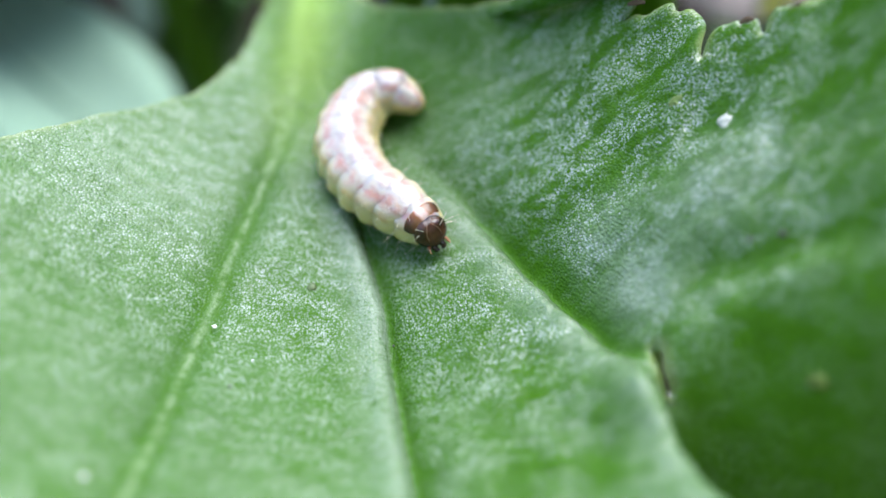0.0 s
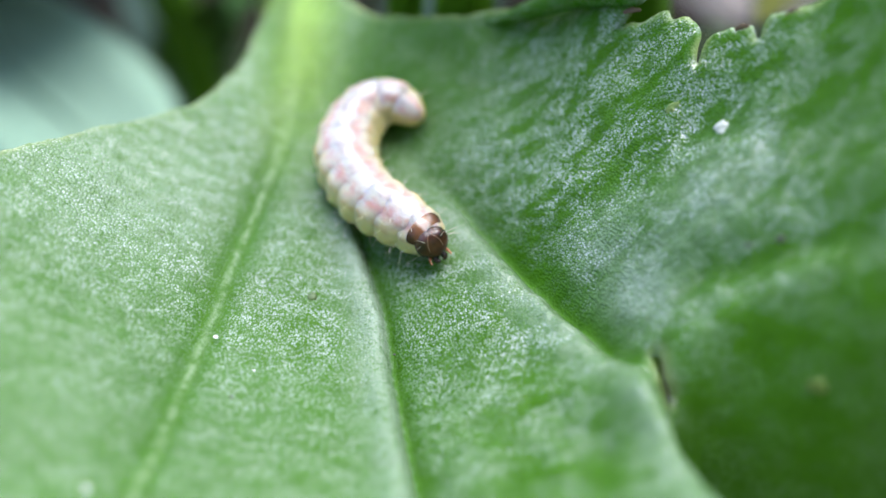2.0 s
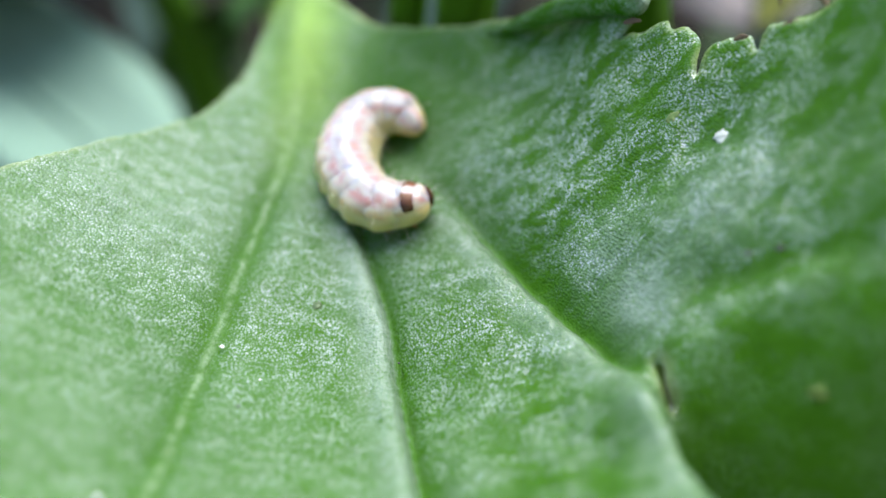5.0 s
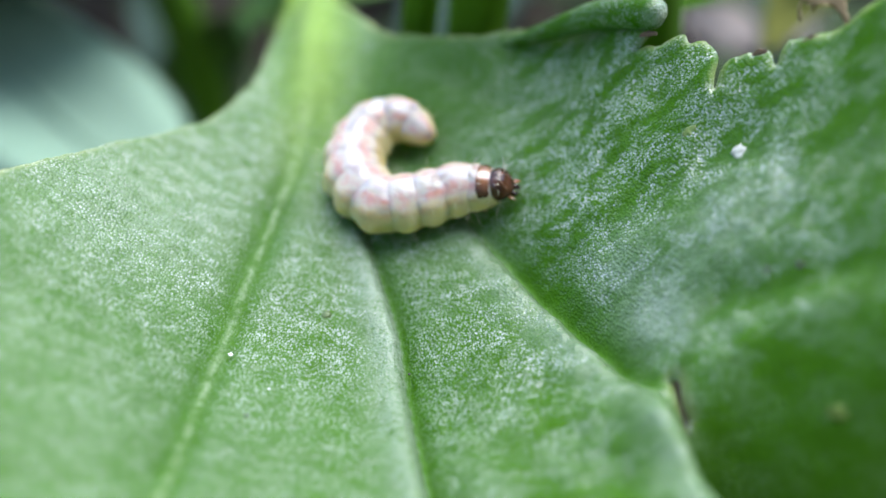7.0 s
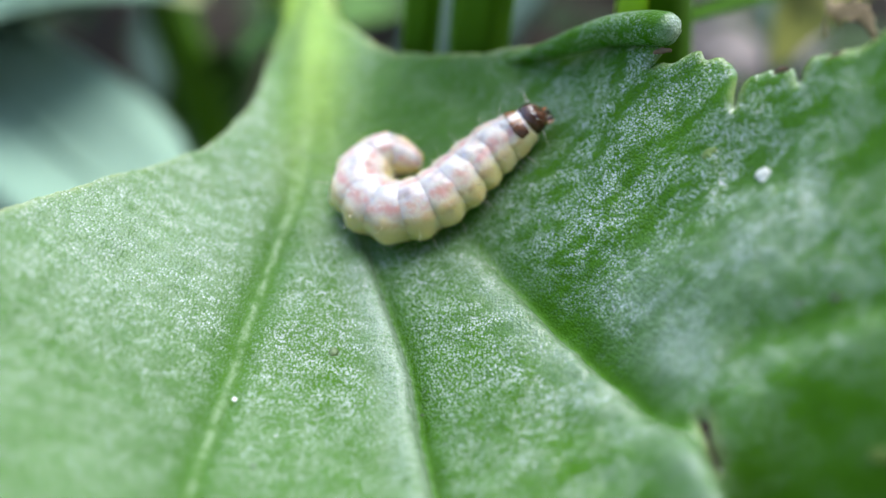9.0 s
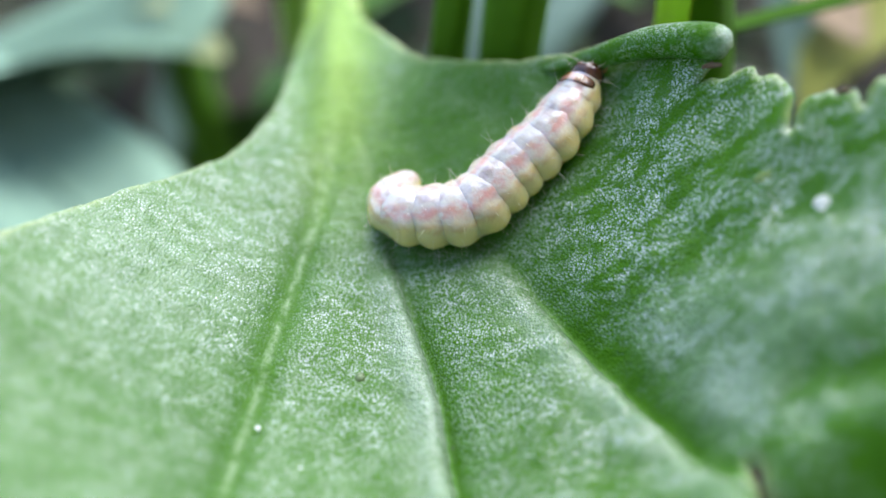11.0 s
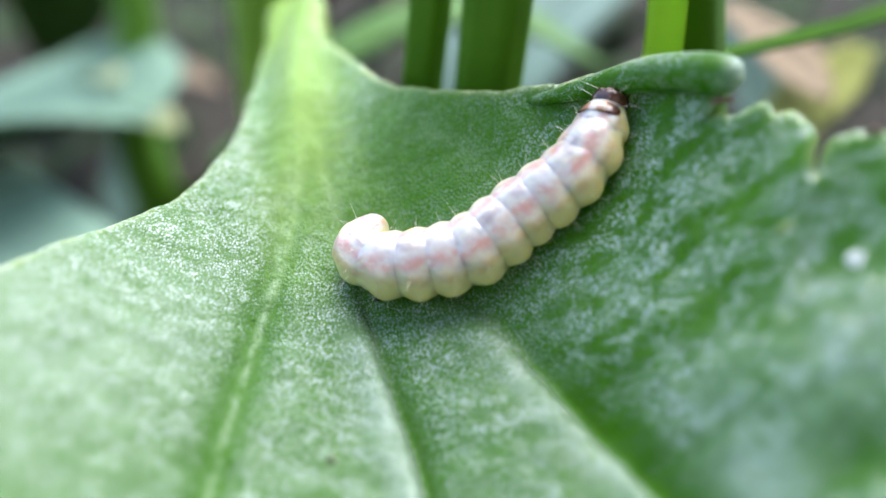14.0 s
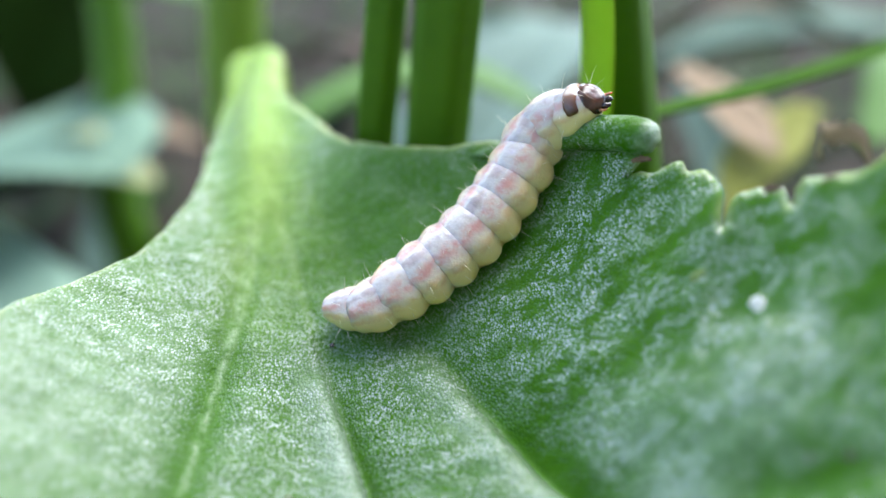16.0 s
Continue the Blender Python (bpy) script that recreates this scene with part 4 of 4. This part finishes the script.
def segment_mesh(radius, half, tail, seed):
    around, along, out = 36, 17, []
    for i in range(along):
        s = -0.985 + 1.97 * i / (along - 1)
        base = (1 - abs(s) ** 3.8) ** 0.5
        if tail and s < 0:
            base = (1 - abs(s) ** 4.0) ** 0.5
        if tail:
            base *= 1 + 0.22 * s
        ring = []
        for j in range(around):
            q = 2 * math.pi * j / around  # from the back, round the right side
            a = abs(math.degrees(q) if q <= math.pi else math.degrees(q) - 360)
            r = radius * base
            round_ = max(0, 1 - (s * half / 0.65) ** 2) ** 1.1
            r *= 1 + 0.25 * math.exp(-(((a - 102) / 22) ** 2)) * (round_ - 0.30)  # side lobe
            r *= 1 + 0.15 * math.exp(-(((a - 58) / 15) ** 2)) * (round_ - 0.28)  # wart beside the back
            r *= 1 + 0.07 * math.exp(-((a / 20) ** 2)) * (round_ - 0.28)  # wart on the back
            r *= 1 + 0.009 * math.cos(2 * math.pi * s * half / 0.48) * max(0, math.cos(math.radians(a * 0.9)))  # folds across the back
            r *= 1 + 0.012 * noise.noise(Vector((2.2 * math.sin(q) + seed, 2.2 * math.cos(q), 2.4 * s)))
            z = r * math.cos(q)
            if z < 0:
                z *= 0.86
            ring.append((r * math.sin(q) * 1.03, s * half, z))
        out.append(ring)
    return rings(out, around)


def leg_mesh(x, y, z, length, r):
    return tube([(x, y, z), (x * 1.12, y + 0.05, z - length * 0.5), (x * 1.05, y + 0.12, z - length)], [r, r * 0.8, r * 0.35], 8, 8)


def bristles_mesh(radius, seed, front):
    rng = random.Random(seed)
    verts, faces = [], []
    for a in (-112, -88, -60, -30, 30, 60, 88, 112):
        q = radians(a + rng.uniform(-8, 8))
        y = rng.uniform(-0.25, 0.3)
        root = Vector((radius * math.sin(q), y, radius * math.cos(q) * 0.98))
        d = Vector((math.sin(q), rng.uniform(-0.3, 0.5 + 0.5 * front), math.cos(q))).normalized()
        side = d.cross(Vector((0, 1, 0.1))).normalized()
        long, w = rng.uniform(0.5, 1.0), 0.012
        up = d.cross(side)
        k = len(verts)
        for f in (0, 0.5, 1):
            c = root + d * (long * f - 0.05) + Vector((0, 0, -0.12 * f * f))
            for g in range(3):
                verts.append(tuple(c + (side * math.cos(2.1 * g) + up * math.sin(2.1 * g)) * w * (1.05 - f)))
        for m in (0, 3):
            for g in range(3):
                faces.append((k + m + g, k + m + (g + 1) % 3, k + m + 3 + (g + 1) % 3, k + m + 3 + g))
    return verts, faces


def head_point(s, q):
    """A point of the head capsule: s from its rear to its face, q round it from the top."""
    r = (1 - abs(s) ** 2.3) ** 0.5
    groove = 1 - 0.07 * math.exp(-((math.sin(q) / 0.16) ** 2)) * (math.cos(q) > 0)
    snout = 1 - 0.15 * max(0, s) ** 2
    return (0.70 * r * math.sin(q) * groove * snout, 0.58 * s - 0.10 * math.cos(q) * max(0, s), 0.66 * r * math.cos(q) * groove * snout)


def head_mesh():
    out = [[head_point(-0.98 + 1.96 * i / 18, 2 * math.pi * j / 36) for j in range(36)] for i in range(19)]
    return rings(out, 36)


def shield_mesh(radius):
    """A thin curved plate over the neck, rounded at its corners and split by a fine middle line."""
    out, n = [], 19
    for i in range(11):
        u = i / 10
        s = 0.28 + 0.56 * u
        reach = 62 * (1 - abs(2 * u - 1) ** 6 * 0.35)
        ring_o, ring_i = [], []
        for j in range(n):
            q = radians(-reach + 2 * reach * j / (n - 1))
            edge = 1 - abs(2 * j / (n - 1) - 1) ** 6
            r = radius * (1 - abs(s / 1.14) ** 2.5) ** 0.5
            lift = 0.035 * edge * (1 - abs(2 * u - 1) ** 6) - 0.02 * math.exp(-((q / 0.05) ** 2))
            ring_o.append(((r * 1.10 + lift) * math.sin(q), s, (r * 1.09 + lift) * math.cos(q)))
            ring_i.append((r * 0.9 * math.sin(q), s, r * 0.9 * math.cos(q)))
        out.append(ring_o + ring_i[::-1])
    return rings(out, 2 * n)


def build_caterpillar():
    body = tagged(new("caterpillar"), "cream caterpillar with rosy stripes and dark brown head", "caterpillar")
    parts = []
    for k, r in enumerate(RADII):
        v, f = segment_mesh(r, 1.2 if k in (0, 11) else HALF, k == 0, k * 3.7)
        seg = shape("body_segment" if k < 11 else "neck_segment", v, f, M_SKIN, body)
        v, f = bristles_mesh(r, k + 5, k > 8)
        shape("bristles", v, f, M_HAIR, seg, "fine pale bristles")
        for x in (-1, 1):
            if k >= 9:
                v, f = leg_mesh(x * 0.45 * r, 0.15, -0.70 * r, 0.42, 0.14)
                shape("leg", v, f, M_AMBER, seg, "short amber jointed leg")
            elif k in (0, 3, 4, 5, 6):
                v, f = leg_mesh(x * 0.45 * r, 0.0, -0.70 * r, 0.34, 0.26)
                shape("proleg", v, f, M_SKIN, seg)
        if k == 11:
            v, f = shield_mesh(r)
            shape("neck_shield", v, f, M_SHIELD, seg, "glossy amber-brown neck shield")
        parts.append(seg)
    v, f = head_mesh()
    head = shape("head", v, f, M_HEAD, body, "glossy dark brown head capsule")
    for x in (-1, 1):
        v, f = tube([(x * 0.16, 0.48, -0.32), (x * 0.17, 0.66, -0.38), (x * 0.06, 0.74, -0.40)], [0.15, 0.12, 0.05], 8, 8)
        shape("mandible", v, f, M_JAW, head, "blackish jaw")
        v, f = tube([(x * 0.38, 0.42, -0.30), (x * 0.42, 0.58, -0.34), (x * 0.43, 0.74, -0.34)], [0.07, 0.05, 0.02], 8, 6)
        shape("antenna", v, f, M_AMBER, head)
        course = [head_point(0.1, 0.06 * x), head_point(0.45, 0.28 * x), head_point(0.72, 0.62 * x), head_point(0.88, 1.1 * x)]
        v, f = tube(course, [0.014, 0.02, 0.02, 0.012], 14, 6)
        shape("suture", v, f, M_SUTURE, head, "pale line on the face")
    v, f = bristles_mesh(0.66, 77, True)
    shape("bristles", v, f, M_HAIR, head, "fine pale bristles")
    parts.append(head)
    return parts


caterpillar_parts = build_caterpillar()
HEAD_BACK, NECK_BACK, REST_BACK, TAIL_IN = 0.53, 1.55, 2.45, 0.95  # along the spine, from its ends


def spine_at(t):
    return np.array([glide(rows, t) for rows in JOINTS])


def posture(t):
    """A pose for each body piece, spaced along the spine."""
    line = curve_points(spine_at(t), 160)
    run = np.r_[0, np.cumsum(np.linalg.norm(np.diff(line, axis=0), axis=1))]
    poses = []
    whole = run[-1]
    drawn_in = 0.17 * float(np.clip((t - 15) / 1, 0, 1))  # the head pulled into the neck
    stations = [w / whole for w in (*np.linspace(TAIL_IN, whole - REST_BACK, 11), whole - NECK_BACK + drawn_in, whole - HEAD_BACK - drawn_in)]
    for k, s in enumerate(stations):
        at = lambda w: np.array([np.interp(w * run[-1], run, line[:, c]) for c in range(3)])
        here = at(s) + np.array((0, 0, 0.06 if k == 12 else -0.14))
        d = Vector(at(min(1, s + 0.04)) - at(max(0, s - 0.04))).normalized()
        x, y = here[0], here[1]
        nx = leaf_top(x - 0.8, y) - leaf_top(x + 0.8, y)
        ny = leaf_top(x, y - 0.8) - leaf_top(x, y + 0.8)
        up = Vector((nx, ny, 1.6)).normalized()
        raised = float(np.clip((t - 13.5) / 2, 0, 1) * np.clip((k - 7) / 4, 0, 1))  # the front leans back over the lobe
        up = (up * (1 - raised) + Vector((-0.3, -0.4, 0.87)) * raised).normalized()
        side = d.cross(up).normalized()
        up = side.cross(d)
        m = Matrix((side, d, up)).transposed().to_4x4()
        poses.append(Matrix.Translation(Vector(here) * U) @ m)
    return poses


def motions():
    for ob in riders:
        rest = Matrix.LocRotScale(ob.location, ob.rotation_euler, None)
        walk(ob, [(t, sway(t) @ rest) for t in TIMES])
    rows = [(t, sway(t), posture(t)) for t in TIMES]
    for k, ob in enumerate(caterpillar_parts):
        walk(ob, [(t, m @ p[k]) for t, m, p in rows])


motions()
